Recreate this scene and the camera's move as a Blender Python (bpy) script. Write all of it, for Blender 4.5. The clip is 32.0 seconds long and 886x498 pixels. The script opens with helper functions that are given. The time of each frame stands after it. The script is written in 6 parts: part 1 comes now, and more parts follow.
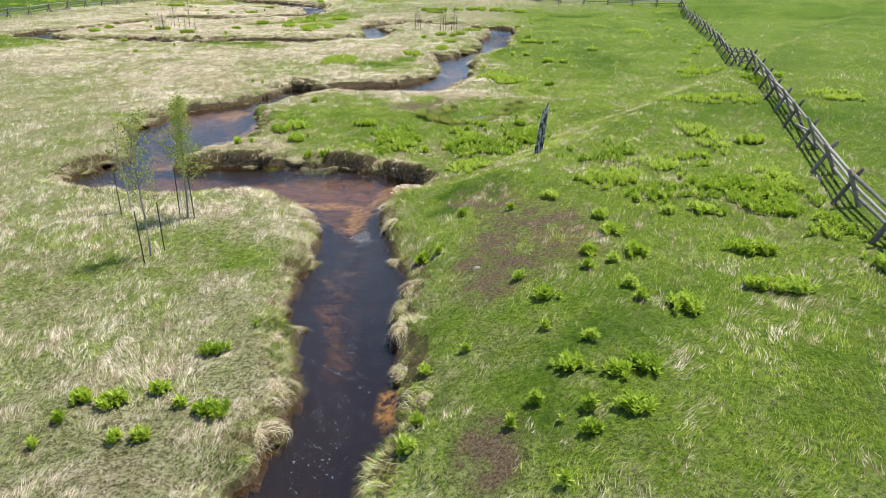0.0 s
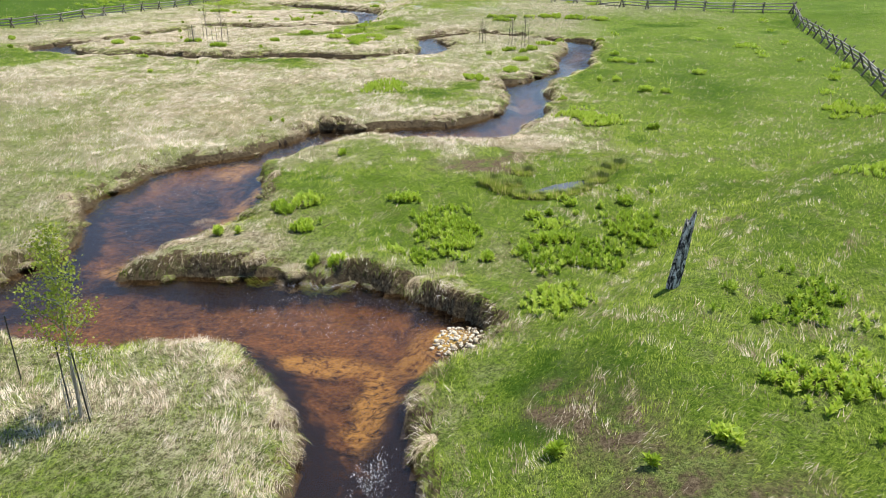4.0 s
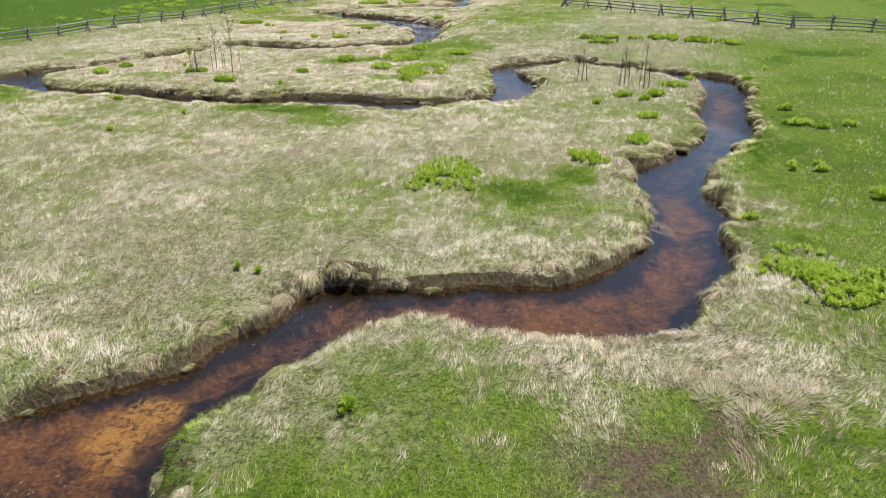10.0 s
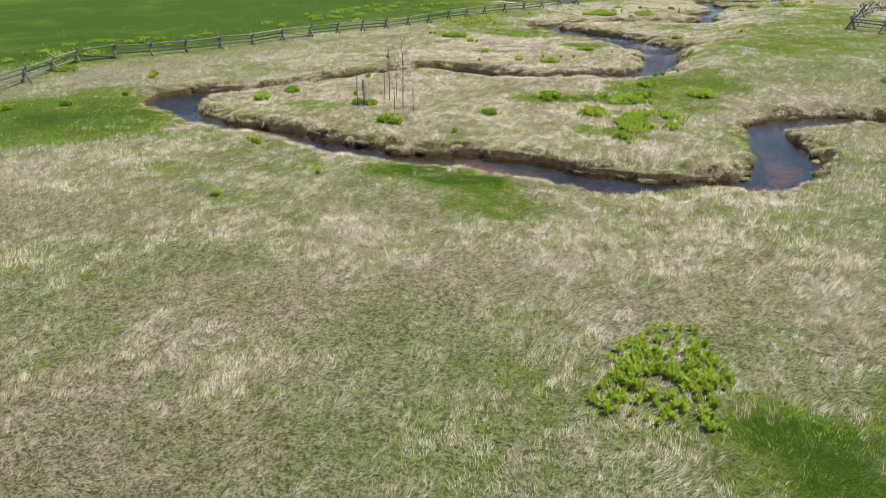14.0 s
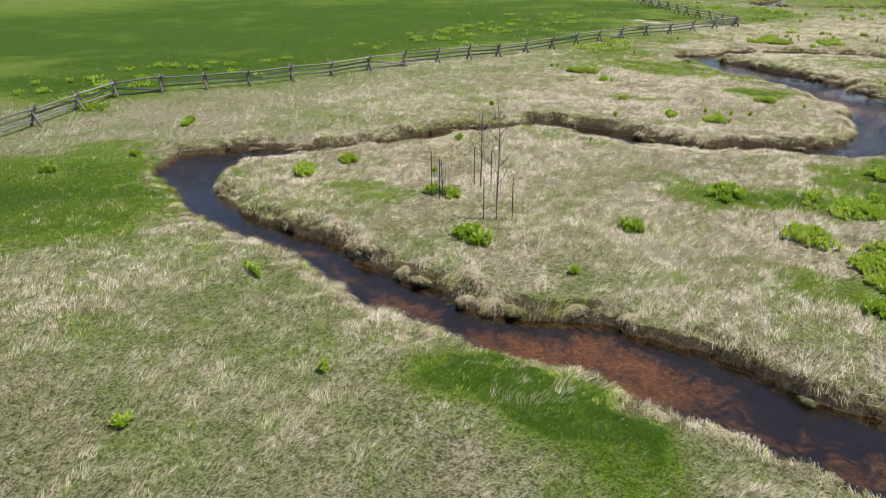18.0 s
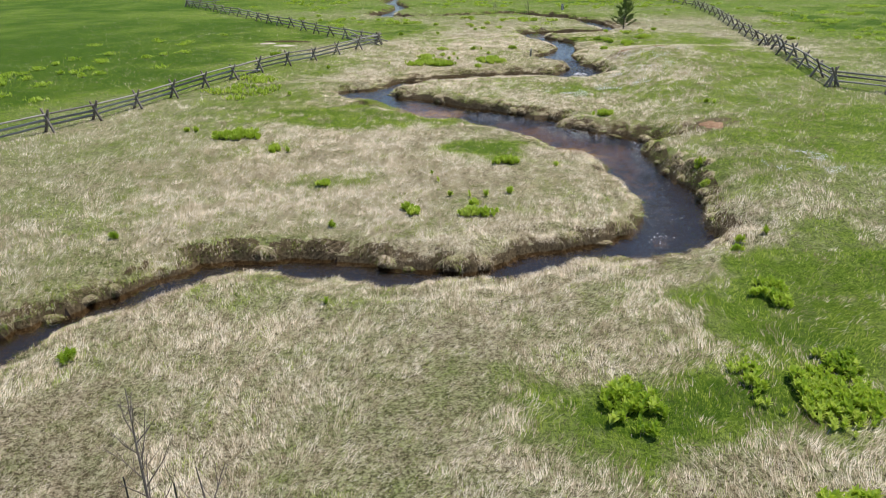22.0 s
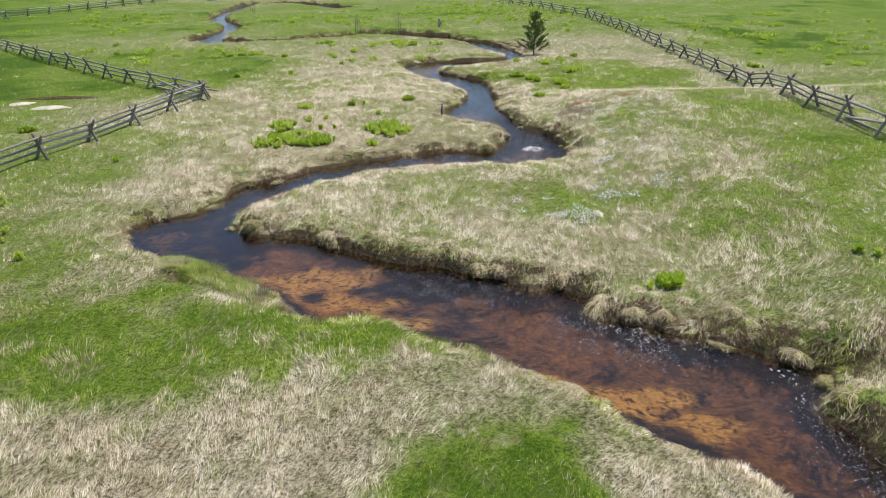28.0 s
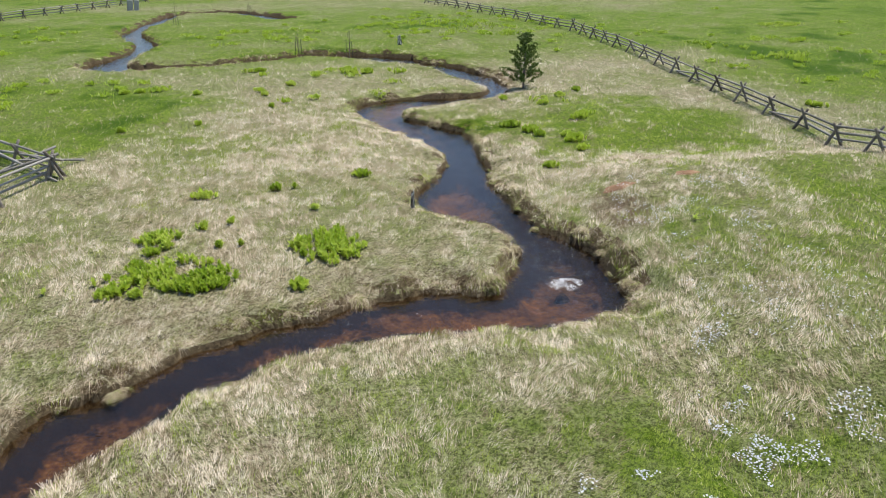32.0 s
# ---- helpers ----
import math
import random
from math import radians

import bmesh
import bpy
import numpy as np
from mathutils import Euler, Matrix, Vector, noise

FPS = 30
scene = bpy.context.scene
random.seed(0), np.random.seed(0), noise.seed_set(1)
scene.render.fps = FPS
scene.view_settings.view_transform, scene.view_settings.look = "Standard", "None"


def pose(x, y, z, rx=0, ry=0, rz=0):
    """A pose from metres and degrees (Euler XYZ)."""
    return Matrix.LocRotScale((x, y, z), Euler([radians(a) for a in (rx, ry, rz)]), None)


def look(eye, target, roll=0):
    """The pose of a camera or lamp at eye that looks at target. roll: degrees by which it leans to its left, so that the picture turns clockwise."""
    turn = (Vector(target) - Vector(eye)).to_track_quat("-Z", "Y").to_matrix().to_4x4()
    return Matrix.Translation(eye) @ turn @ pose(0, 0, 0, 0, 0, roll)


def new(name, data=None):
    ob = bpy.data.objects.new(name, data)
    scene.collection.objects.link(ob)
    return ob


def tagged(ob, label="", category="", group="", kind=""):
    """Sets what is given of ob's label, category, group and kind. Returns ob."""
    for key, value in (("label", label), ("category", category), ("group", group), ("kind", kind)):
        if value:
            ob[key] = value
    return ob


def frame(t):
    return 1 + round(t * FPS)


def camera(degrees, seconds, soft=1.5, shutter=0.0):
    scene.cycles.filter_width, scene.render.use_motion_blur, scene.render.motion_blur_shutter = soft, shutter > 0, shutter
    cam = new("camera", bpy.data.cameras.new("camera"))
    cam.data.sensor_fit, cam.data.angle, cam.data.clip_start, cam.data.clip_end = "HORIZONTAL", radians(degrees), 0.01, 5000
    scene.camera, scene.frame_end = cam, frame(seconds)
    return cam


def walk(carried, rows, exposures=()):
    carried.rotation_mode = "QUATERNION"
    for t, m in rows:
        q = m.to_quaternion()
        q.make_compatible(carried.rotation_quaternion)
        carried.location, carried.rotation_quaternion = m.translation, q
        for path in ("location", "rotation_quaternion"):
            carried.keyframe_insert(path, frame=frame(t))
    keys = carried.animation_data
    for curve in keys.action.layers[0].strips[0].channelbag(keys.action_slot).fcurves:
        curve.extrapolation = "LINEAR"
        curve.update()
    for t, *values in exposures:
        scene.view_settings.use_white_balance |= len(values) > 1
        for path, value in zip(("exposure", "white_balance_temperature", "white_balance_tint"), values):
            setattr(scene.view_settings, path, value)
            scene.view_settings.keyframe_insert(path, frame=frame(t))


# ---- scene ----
cam = camera(63.5, 32.0, soft=0.2)
METRES, EYE, TILT, LEAN, TURN = 113.92, 9.0, 0.0, 0.0, 0.0
ROWS = [
    (0.0, 0.0, 0.0, 0.0, 0.02, -23.44, -0.05),
    (0.5, 0.0, 0.0105, 0.0001, 0.39, -23.45, 0.03),
    (1.0, -0.0, 0.0219, 0.0002, 1.59, -23.48, 0.1),
    (1.5, -0.0001, 0.0342, 0.0003, 3.13, -23.52, 0.17),
    (2.0, -0.0003, 0.047, 0.0003, 4.45, -23.55, 0.24),
    (2.5, -0.0007, 0.0604, 0.0004, 4.52, -23.57, 0.29),
    (3.0, -0.0014, 0.0741, 0.0005, 4.51, -23.59, 0.33),
    (3.5, -0.0022, 0.088, 0.0006, 4.49, -23.63, 0.39),
    (4.0, -0.0035, 0.102, 0.0006, 4.93, -23.65, 0.38),
    (4.5, -0.0046, 0.116, 0.0006, 7.78, -23.68, 0.4),
    (6.5, -0.0112, 0.1689, 0.0011, 11.38, -23.85, 0.41),
    (7.0, -0.0136, 0.182, 0.0013, 11.33, -23.86, 0.41),
    (7.5, -0.0162, 0.1953, 0.0015, 11.29, -23.91, 0.39),
    (8.0, -0.0188, 0.2086, 0.0014, 11.22, -23.9, 0.42),
    (8.5, -0.0216, 0.2219, 0.0013, 11.13, -23.91, 0.41),
    (9.0, -0.0244, 0.2352, 0.0013, 10.87, -23.9, 0.41),
    (9.5, -0.0272, 0.2486, 0.0013, 10.44, -23.91, 0.4),
    (10.0, -0.03, 0.262, 0.0015, 9.8, -23.96, 0.41),
    (10.5, -0.033, 0.2753, 0.0016, 9.09, -23.96, 0.4),
    (11.0, -0.036, 0.2889, 0.0017, 8.98, -23.97, 0.38),
    (11.5, -0.0388, 0.3025, 0.0018, 8.95, -23.95, 0.41),
    (12.0, -0.042, 0.3164, 0.0019, 11.17, -23.93, 0.41),
    (12.5, -0.0445, 0.3306, 0.0021, 14.55, -23.92, 0.48),
    (13.0, -0.0475, 0.3447, 0.0022, 17.81, -23.91, 0.5),
    (13.5, -0.0506, 0.3586, 0.0025, 22.59, -23.9, 0.51),
    (14.0, -0.0542, 0.3726, 0.0027, 27.27, -23.89, 0.51),
    (14.5, -0.0583, 0.3864, 0.0028, 31.11, -23.83, 0.51),
    (16.5, -0.0852, 0.4434, 0.0035, 36.84, -23.62, 0.52),
    (17.0, -0.0941, 0.4582, 0.0036, 36.93, -23.6, 0.51),
    (17.5, -0.1038, 0.4729, 0.0037, 36.94, -23.54, 0.48),
    (18.0, -0.1141, 0.4879, 0.0037, 36.95, -23.47, 0.46),
    (18.5, -0.1251, 0.503, 0.0038, 36.94, -23.42, 0.4),
    (19.0, -0.1363, 0.5184, 0.0038, 36.09, -23.37, 0.36),
    (19.5, -0.1478, 0.5341, 0.0039, 33.12, -23.32, 0.35),
    (20.0, -0.1589, 0.5499, 0.004, 27.08, -23.31, 0.41),
    (20.5, -0.1701, 0.5656, 0.0039, 21.41, -23.3, 0.39),
    (21.0, -0.1803, 0.5814, 0.0039, 16.3, -23.29, 0.42),
    (21.5, -0.1897, 0.5974, 0.004, 11.13, -23.28, 0.38),
    (22.0, -0.1979, 0.6137, 0.004, 6.23, -23.3, 0.42),
    (22.5, -0.2053, 0.6301, 0.0041, 5.01, -23.32, 0.38),
    (23.0, -0.2111, 0.6468, 0.0041, 4.97, -23.31, 0.39),
    (23.5, -0.2159, 0.6637, 0.0041, 4.57, -23.32, 0.39),
    (24.0, -0.2199, 0.6807, 0.0042, 3.98, -23.34, 0.4),
    (24.5, -0.2233, 0.6979, 0.0043, 1.17, -23.38, 0.4),
    (25.0, -0.2261, 0.7148, 0.0044, -0.91, -23.38, 0.43),
    (25.5, -0.2286, 0.7317, 0.0045, -2.59, -23.39, 0.4),
    (27.5, -0.2318, 0.7991, 0.005, -4.73, -23.47, 0.43),
    (28.0, -0.2318, 0.8147, 0.0051, -6.43, -23.48, 0.42),
    (28.5, -0.2314, 0.8314, 0.0052, -8.16, -23.5, 0.44),
    (29.0, -0.2307, 0.8481, 0.0053, -9.76, -23.5, 0.45),
    (29.5, -0.2296, 0.8647, 0.0054, -9.78, -23.51, 0.45),
    (30.0, -0.2281, 0.8814, 0.0055, -9.78, -23.54, 0.47),
    (30.5, -0.2263, 0.8981, 0.0054, -9.78, -23.54, 0.47),
    (31.0, -0.2244, 0.9149, 0.0054, -9.79, -23.55, 0.46),
    (31.5, -0.2223, 0.9319, 0.0054, -9.8, -23.57, 0.45),
    (32.0, -0.2202, 0.949, 0.0054, -9.79, -23.57, 0.43),
]
walk(cam, [(t, pose(0, 0, EYE, TILT, LEAN, TURN) @ pose(METRES * x, METRES * y, METRES * z, 90 + pitch, roll, yaw)) for t, x, y, z, yaw, pitch, roll in ROWS], exposures=[(0, 0.22), (7, 0.2), (9, 0.1), (12, 0.0), (14, -0.18), (17, -0.2), (21, -0.17), (25, -0.12), (28, -0.05), (30, 0.0), (31, -0.06), (32, -0.08)])

# ---- sky, sun, exposure ----
SUN_TO = Vector((0.35, 0.21, 0.91)).normalized()
world = bpy.data.worlds.new("sky")
scene.world = world
world.use_nodes = True
wn = world.node_tree
sky = wn.nodes.new("ShaderNodeTexSky")
sky.sky_type, sky.sun_disc = "NISHITA", False
sky.sun_elevation = math.asin(SUN_TO.z)
sky.sun_rotation = math.atan2(SUN_TO.x, SUN_TO.y)
sky.altitude, sky.dust_density = 2200, 0.5
wn.links.new(sky.outputs[0], wn.nodes["Background"].inputs[0])
wn.nodes["Background"].inputs[1].default_value = 0.175
sun = new("sun", bpy.data.lights.new("sun", "SUN"))
sun.data.energy, sun.data.angle, sun.data.color = 4.9, radians(0.53), (1.0, 0.94, 0.82)
sun.matrix_world = look(SUN_TO * 80, (0, 0, 0))
scene.view_settings.exposure = 0.0


# ---- materials ----
def mat(name):
    m = bpy.data.materials.new(name)
    m.use_nodes = True
    n = m.node_tree
    n.nodes.clear()
    out = n.nodes.new("ShaderNodeOutputMaterial")
    return m, n, out


def node(n, kind, **values):
    nd = n.nodes.new(kind)
    for key, v in values.items():
        nd.inputs[key.replace("_", " ")].default_value = v
    return nd


def ramp(n, src, stops):
    r = n.nodes.new("ShaderNodeValToRGB")
    e = r.color_ramp.elements
    e[0].position, e[0].color = stops[0][0], (*stops[0][1], 1)
    e[1].position, e[1].color = stops[-1][0], (*stops[-1][1], 1)
    for p, c in stops[1:-1]:
        k = e.new(p)
        k.color = (*c, 1)
    n.links.new(src, r.inputs[0])
    return r.outputs[0]


def coords(n, scale=(1, 1, 1)):
    t = n.nodes.new("ShaderNodeTexCoord")
    mp = n.nodes.new("ShaderNodeMapping")
    mp.inputs["Scale"].default_value = scale
    n.links.new(t.outputs["Object"], mp.inputs[0])
    return mp.outputs[0]


def noise_tex(n, co, scale, detail=4, rough=0.6, dist=0.0):
    t = node(n, "ShaderNodeTexNoise", Scale=scale, Detail=detail, Roughness=rough, Distortion=dist)
    n.links.new(co, t.inputs["Vector"])
    return t.outputs["Fac"]


def math_node(n, op, a, b=None, c=None, clamp=False):
    m = n.nodes.new("ShaderNodeMath")
    m.operation, m.use_clamp = op, clamp
    for i, v in enumerate((a, b, c)):
        if v is None:
            continue
        if isinstance(v, (int, float)):
            m.inputs[i].default_value = v
        else:
            n.links.new(v, m.inputs[i])
    return m.outputs[0]


def mix(n, fac, a, b, kind="MIX"):
    m = n.nodes.new("ShaderNodeMix")
    m.data_type, m.blend_type = "RGBA", kind
    for sock, v in ((m.inputs[0], fac), (m.inputs[6], a), (m.inputs[7], b)):
        if isinstance(v, (int, float)):
            sock.default_value = v
        elif isinstance(v, tuple):
            sock.default_value = (*v, 1)
        else:
            n.links.new(v, sock)
    return m.outputs[2]


def attr(n, name):
    a = n.nodes.new("ShaderNodeAttribute")
    a.attribute_name = name
    return a.outputs["Fac"]


def bump(n, height, strength, dist=0.02):
    b = node(n, "ShaderNodeBump", Strength=strength, Distance=dist)
    n.links.new(height, b.inputs["Height"])
    return b.outputs[0]


def surface(name, colour, rough=0.8, spec=0.3, depth=0.02, metal=0.0):
    """Closes a material whose colour socket comes from colour(n)."""
    m, n, out = mat(name)
    p = node(n, "ShaderNodeBsdfPrincipled", Roughness=rough, Metallic=metal)
    p.inputs["Specular IOR Level"].default_value = spec
    col, height, strength = colour(n)
    n.links.new(col, p.inputs["Base Color"])
    if height is not None:
        n.links.new(bump(n, height, strength, depth), p.inputs["Normal"])
    n.links.new(p.outputs[0], out.inputs[0])
    return m


def meadow_colour(n):
    co = coords(n)
    fine = noise_tex(n, co, 15, 4, 0.7, 0.4)
    mid = noise_tex(n, co, 1.6, 5, 0.65)
    big = noise_tex(n, co, 0.22, 3, 0.5)
    tuft = noise_tex(n, co, 6, 5, 0.75, 0.6)
    micro = noise_tex(n, coords(n, (1.0, 0.6, 1.0)), 48, 5, 0.8, 0.5)
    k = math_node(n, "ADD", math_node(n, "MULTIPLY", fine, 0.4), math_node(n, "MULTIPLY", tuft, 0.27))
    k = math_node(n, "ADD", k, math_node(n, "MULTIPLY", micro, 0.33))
    # the dark stops of both ramps paint in shade between tufts
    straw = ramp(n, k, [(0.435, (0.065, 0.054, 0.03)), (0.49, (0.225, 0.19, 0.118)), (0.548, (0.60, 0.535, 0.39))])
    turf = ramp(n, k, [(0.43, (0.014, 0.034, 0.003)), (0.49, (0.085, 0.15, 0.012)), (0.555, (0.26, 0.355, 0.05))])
    turf = mix(n, math_node(n, "MULTIPLY", big, 0.6, clamp=True), turf, (0.13, 0.22, 0.025))
    g = attr(n, "green")
    lush = math_node(n, "MULTIPLY", math_node(n, "SUBTRACT", g, 0.88), 9.0, clamp=True)
    turf = mix(n, math_node(n, "MULTIPLY", lush, 0.75), turf, (0.040, 0.098, 0.008))
    k = math_node(n, "ADD", math_node(n, "ADD", g, 0.07), math_node(n, "MULTIPLY", math_node(n, "SUBTRACT", mid, 0.5), 1.3))
    k = math_node(n, "ADD", k, math_node(n, "MULTIPLY", math_node(n, "SUBTRACT", fine, 0.5), 1.2), clamp=True)
    col = mix(n, k, straw, turf)
    soil = ramp(n, fine, [(0.35, (0.08, 0.056, 0.034)), (0.65, (0.25, 0.19, 0.12))])
    s = attr(n, "soil")
    s = math_node(n, "MULTIPLY", s, math_node(n, "ADD", math_node(n, "MULTIPLY", mid, 6.0), -2.2), clamp=True)
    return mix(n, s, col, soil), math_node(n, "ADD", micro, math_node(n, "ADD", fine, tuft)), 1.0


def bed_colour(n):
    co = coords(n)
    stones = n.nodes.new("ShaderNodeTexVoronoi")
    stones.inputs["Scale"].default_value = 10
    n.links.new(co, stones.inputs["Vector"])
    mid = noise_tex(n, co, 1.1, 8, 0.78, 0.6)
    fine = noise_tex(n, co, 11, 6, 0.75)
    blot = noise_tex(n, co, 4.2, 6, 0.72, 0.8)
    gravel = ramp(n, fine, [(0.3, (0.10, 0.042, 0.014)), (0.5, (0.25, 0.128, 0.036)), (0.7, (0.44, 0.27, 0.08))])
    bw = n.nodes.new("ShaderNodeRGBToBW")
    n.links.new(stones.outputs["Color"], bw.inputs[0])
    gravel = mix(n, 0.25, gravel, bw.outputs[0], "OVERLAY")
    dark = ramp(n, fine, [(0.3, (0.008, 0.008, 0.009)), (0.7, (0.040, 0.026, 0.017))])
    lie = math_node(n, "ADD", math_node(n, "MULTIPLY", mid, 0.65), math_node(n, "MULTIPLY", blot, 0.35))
    k = ramp(n, math_node(n, "SUBTRACT", lie, math_node(n, "MULTIPLY", attr(n, "weed_shade"), 0.30)), [(0.345, (0, 0, 0)), (0.55, (1, 1, 1))])
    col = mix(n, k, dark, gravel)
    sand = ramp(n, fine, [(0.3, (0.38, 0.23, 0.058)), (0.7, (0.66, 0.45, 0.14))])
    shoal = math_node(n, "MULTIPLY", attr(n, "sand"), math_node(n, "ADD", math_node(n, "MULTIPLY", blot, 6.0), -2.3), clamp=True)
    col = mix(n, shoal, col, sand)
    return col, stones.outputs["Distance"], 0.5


def bank_colour(n):
    co = coords(n)
    fine = noise_tex(n, co, 9, 6, 0.75, 0.6)
    return ramp(n, fine, [(0.3, (0.028, 0.020, 0.012)), (0.55, (0.12, 0.09, 0.052)), (0.75, (0.32, 0.255, 0.15))]), fine, 1.0


def wood_colour(dark, light):
    def f(n):
        co = coords(n, (6, 6, 0.7))
        a = noise_tex(n, co, 5, 6, 0.65, 0.3)
        info = n.nodes.new("ShaderNodeObjectInfo")
        k = math_node(n, "ADD", math_node(n, "MULTIPLY", info.outputs["Random"], 0.35), math_node(n, "MULTIPLY", a, 0.75))
        return ramp(n, k, [(0.3, dark), (0.75, light)]), a, 0.7
    return f


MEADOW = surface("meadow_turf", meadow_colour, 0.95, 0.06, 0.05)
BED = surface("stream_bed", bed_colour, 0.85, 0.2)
BANK = surface("bank_soil", bank_colour, 0.95, 0.1, 0.06)
GREY_WOOD = surface("weathered_wood", wood_colour((0.14, 0.125, 0.11), (0.41, 0.385, 0.35)), 0.85, 0.2)
DARK_WOOD = surface("dark_leg_wood", wood_colour((0.10, 0.08, 0.065), (0.30, 0.26, 0.22)), 0.9, 0.2)
SNAG_WOOD = surface("silvered_snag", lambda n: (ramp(n, noise_tex(n, coords(n, (2.2, 2.2, 0.8)), 5, 5, 0.7, 0.6), [(0.42, (0.015, 0.014, 0.014)), (0.5, (0.20, 0.19, 0.18)), (0.58, (0.60, 0.59, 0.57))]), noise_tex(n, coords(n, (4, 4, 0.8)), 6), 0.9), 0.9, 0.2, 0.05)
BIRCH = surface("pale_bark", wood_colour((0.16, 0.14, 0.11), (0.50, 0.47, 0.40)), 0.8, 0.2)
TWIG = surface("grey_twig_bark", wood_colour((0.10, 0.08, 0.07), (0.26, 0.22, 0.19)), 0.85, 0.2)
STEEL = surface("dark_painted_steel", lambda n: (ramp(n, noise_tex(n, coords(n), 20), [(0.3, (0.02, 0.024, 0.022)), (0.7, (0.07, 0.07, 0.065))]), None, 0), 0.55, 0.4, metal=0.4)
WIRE = surface("galvanised_wire", lambda n: (ramp(n, noise_tex(n, coords(n), 9), [(0.3, (0.22, 0.22, 0.21)), (0.7, (0.42, 0.41, 0.40))]), None, 0), 0.5, 0.5, metal=0.6)
COBBLE = surface("bleached_cobble", lambda n: (ramp(n, math_node(n, "MULTIPLY_ADD", n.nodes.new("ShaderNodeNewGeometry").outputs["Random Per Island"], 0.0, math_node(n, "ADD", math_node(n, "MULTIPLY", n.nodes.new("ShaderNodeObjectInfo").outputs["Random"], 0.8), math_node(n, "MULTIPLY", noise_tex(n, coords(n), 2), 0.2))), [(0.1, (0.36, 0.27, 0.17)), (0.4, (0.58, 0.50, 0.38)), (0.9, (0.76, 0.70, 0.58))]), None, 0), 0.85, 0.2)
PALE_EARTH = surface("pale_earth", lambda n: (ramp(n, noise_tex(n, coords(n), 5, 6), [(0.3, (0.42, 0.36, 0.29)), (0.7, (0.72, 0.66, 0.56))]), noise_tex(n, coords(n), 8), 0.8), 0.95, 0.1)
RED_EARTH = surface("reddish_earth", lambda n: (ramp(n, noise_tex(n, coords(n), 5, 6), [(0.3, (0.20, 0.11, 0.06)), (0.7, (0.44, 0.28, 0.18))]), noise_tex(n, coords(n), 8), 0.8), 0.95, 0.1)
CONCRETE = surface("grey_concrete", lambda n: (ramp(n, noise_tex(n, coords(n), 4, 6), [(0.3, (0.25, 0.25, 0.24)), (0.7, (0.45, 0.45, 0.43))]), None, 0), 0.9, 0.2)


def leafy(name, colour, rough=0.5, through_light=0.35, spec=0.35, sward=False):
    """Thin plant tissue: lit from both sides."""
    m, n, out = mat(name)
    p = node(n, "ShaderNodeBsdfPrincipled", Roughness=rough)
    p.inputs["Specular IOR Level"].default_value = spec
    t = n.nodes.new("ShaderNodeBsdfTranslucent")
    col = colour(n)
    n.links.new(col, p.inputs["Base Color"])
    n.links.new(col, t.inputs["Color"])
    if sward:
        wob = node(n, "ShaderNodeTexNoise", Scale=14.0, Detail=3.0)
        n.links.new(coords(n), wob.inputs["Vector"])
        up = n.nodes.new("ShaderNodeVectorMath")
        up.operation = "MULTIPLY_ADD"
        n.links.new(wob.outputs["Color"], up.inputs[0])
        up.inputs[1].default_value, up.inputs[2].default_value = (1.9, 1.9, 0.0), (-0.95, -0.95, 1.0)
        unit_ = n.nodes.new("ShaderNodeVectorMath")
        unit_.operation = "NORMALIZE"
        n.links.new(up.outputs[0], unit_.inputs[0])
        n.links.new(unit_.outputs[0], p.inputs["Normal"])
    s = n.nodes.new("ShaderNodeMixShader")
    s.inputs[0].default_value = through_light
    n.links.new(p.outputs[0], s.inputs[1])
    n.links.new(t.outputs[0], s.inputs[2])
    n.links.new(s.outputs[0], out.inputs[0])
    return m


def blade_colour(n):
    r = attr(n, "tone")
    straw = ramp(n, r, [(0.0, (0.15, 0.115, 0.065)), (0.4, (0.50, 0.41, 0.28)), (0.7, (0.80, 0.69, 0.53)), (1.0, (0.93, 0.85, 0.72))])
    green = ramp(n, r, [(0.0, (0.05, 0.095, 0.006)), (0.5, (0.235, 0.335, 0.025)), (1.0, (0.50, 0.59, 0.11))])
    return mix(n, attr(n, "green"), straw, green)


def lily_colour(n):
    r = n.nodes.new("ShaderNodeObjectInfo").outputs["Random"]
    a = noise_tex(n, coords(n), 9, 2)
    k = math_node(n, "ADD", math_node(n, "MULTIPLY", r, 0.5), math_node(n, "MULTIPLY", a, 0.5))
    return ramp(n, k, [(0.2, (0.27, 0.40, 0.035)), (0.5, (0.47, 0.60, 0.06)), (0.8, (0.66, 0.75, 0.16))])


BLADE = leafy("grass_blade", blade_colour, 0.7, 0.12, 0.08, True)
LILY = leafy("corn_lily_leaf", lily_colour, 0.42, 0.45, 0.4)
SAPLING_LEAF = leafy("spring_leaf", lambda n: ramp(n, n.nodes.new("ShaderNodeNewGeometry").outputs["Random Per Island"], [(0.0, (0.22, 0.29, 0.03)), (1.0, (0.45, 0.50, 0.08))]), 0.5, 0.45)
NEEDLE = leafy("pine_needle", lambda n: ramp(n, n.nodes.new("ShaderNodeNewGeometry").outputs["Random Per Island"], [(0.0, (0.06, 0.12, 0.02)), (1.0, (0.20, 0.28, 0.06))]), 0.6, 0.2)
PETAL = leafy("phlox_petal", lambda n: ramp(n, n.nodes.new("ShaderNodeNewGeometry").outputs["Random Per Island"], [(0.0, (0.66, 0.69, 0.80)), (1.0, (0.85, 0.86, 0.88))]), 0.7, 0.3)
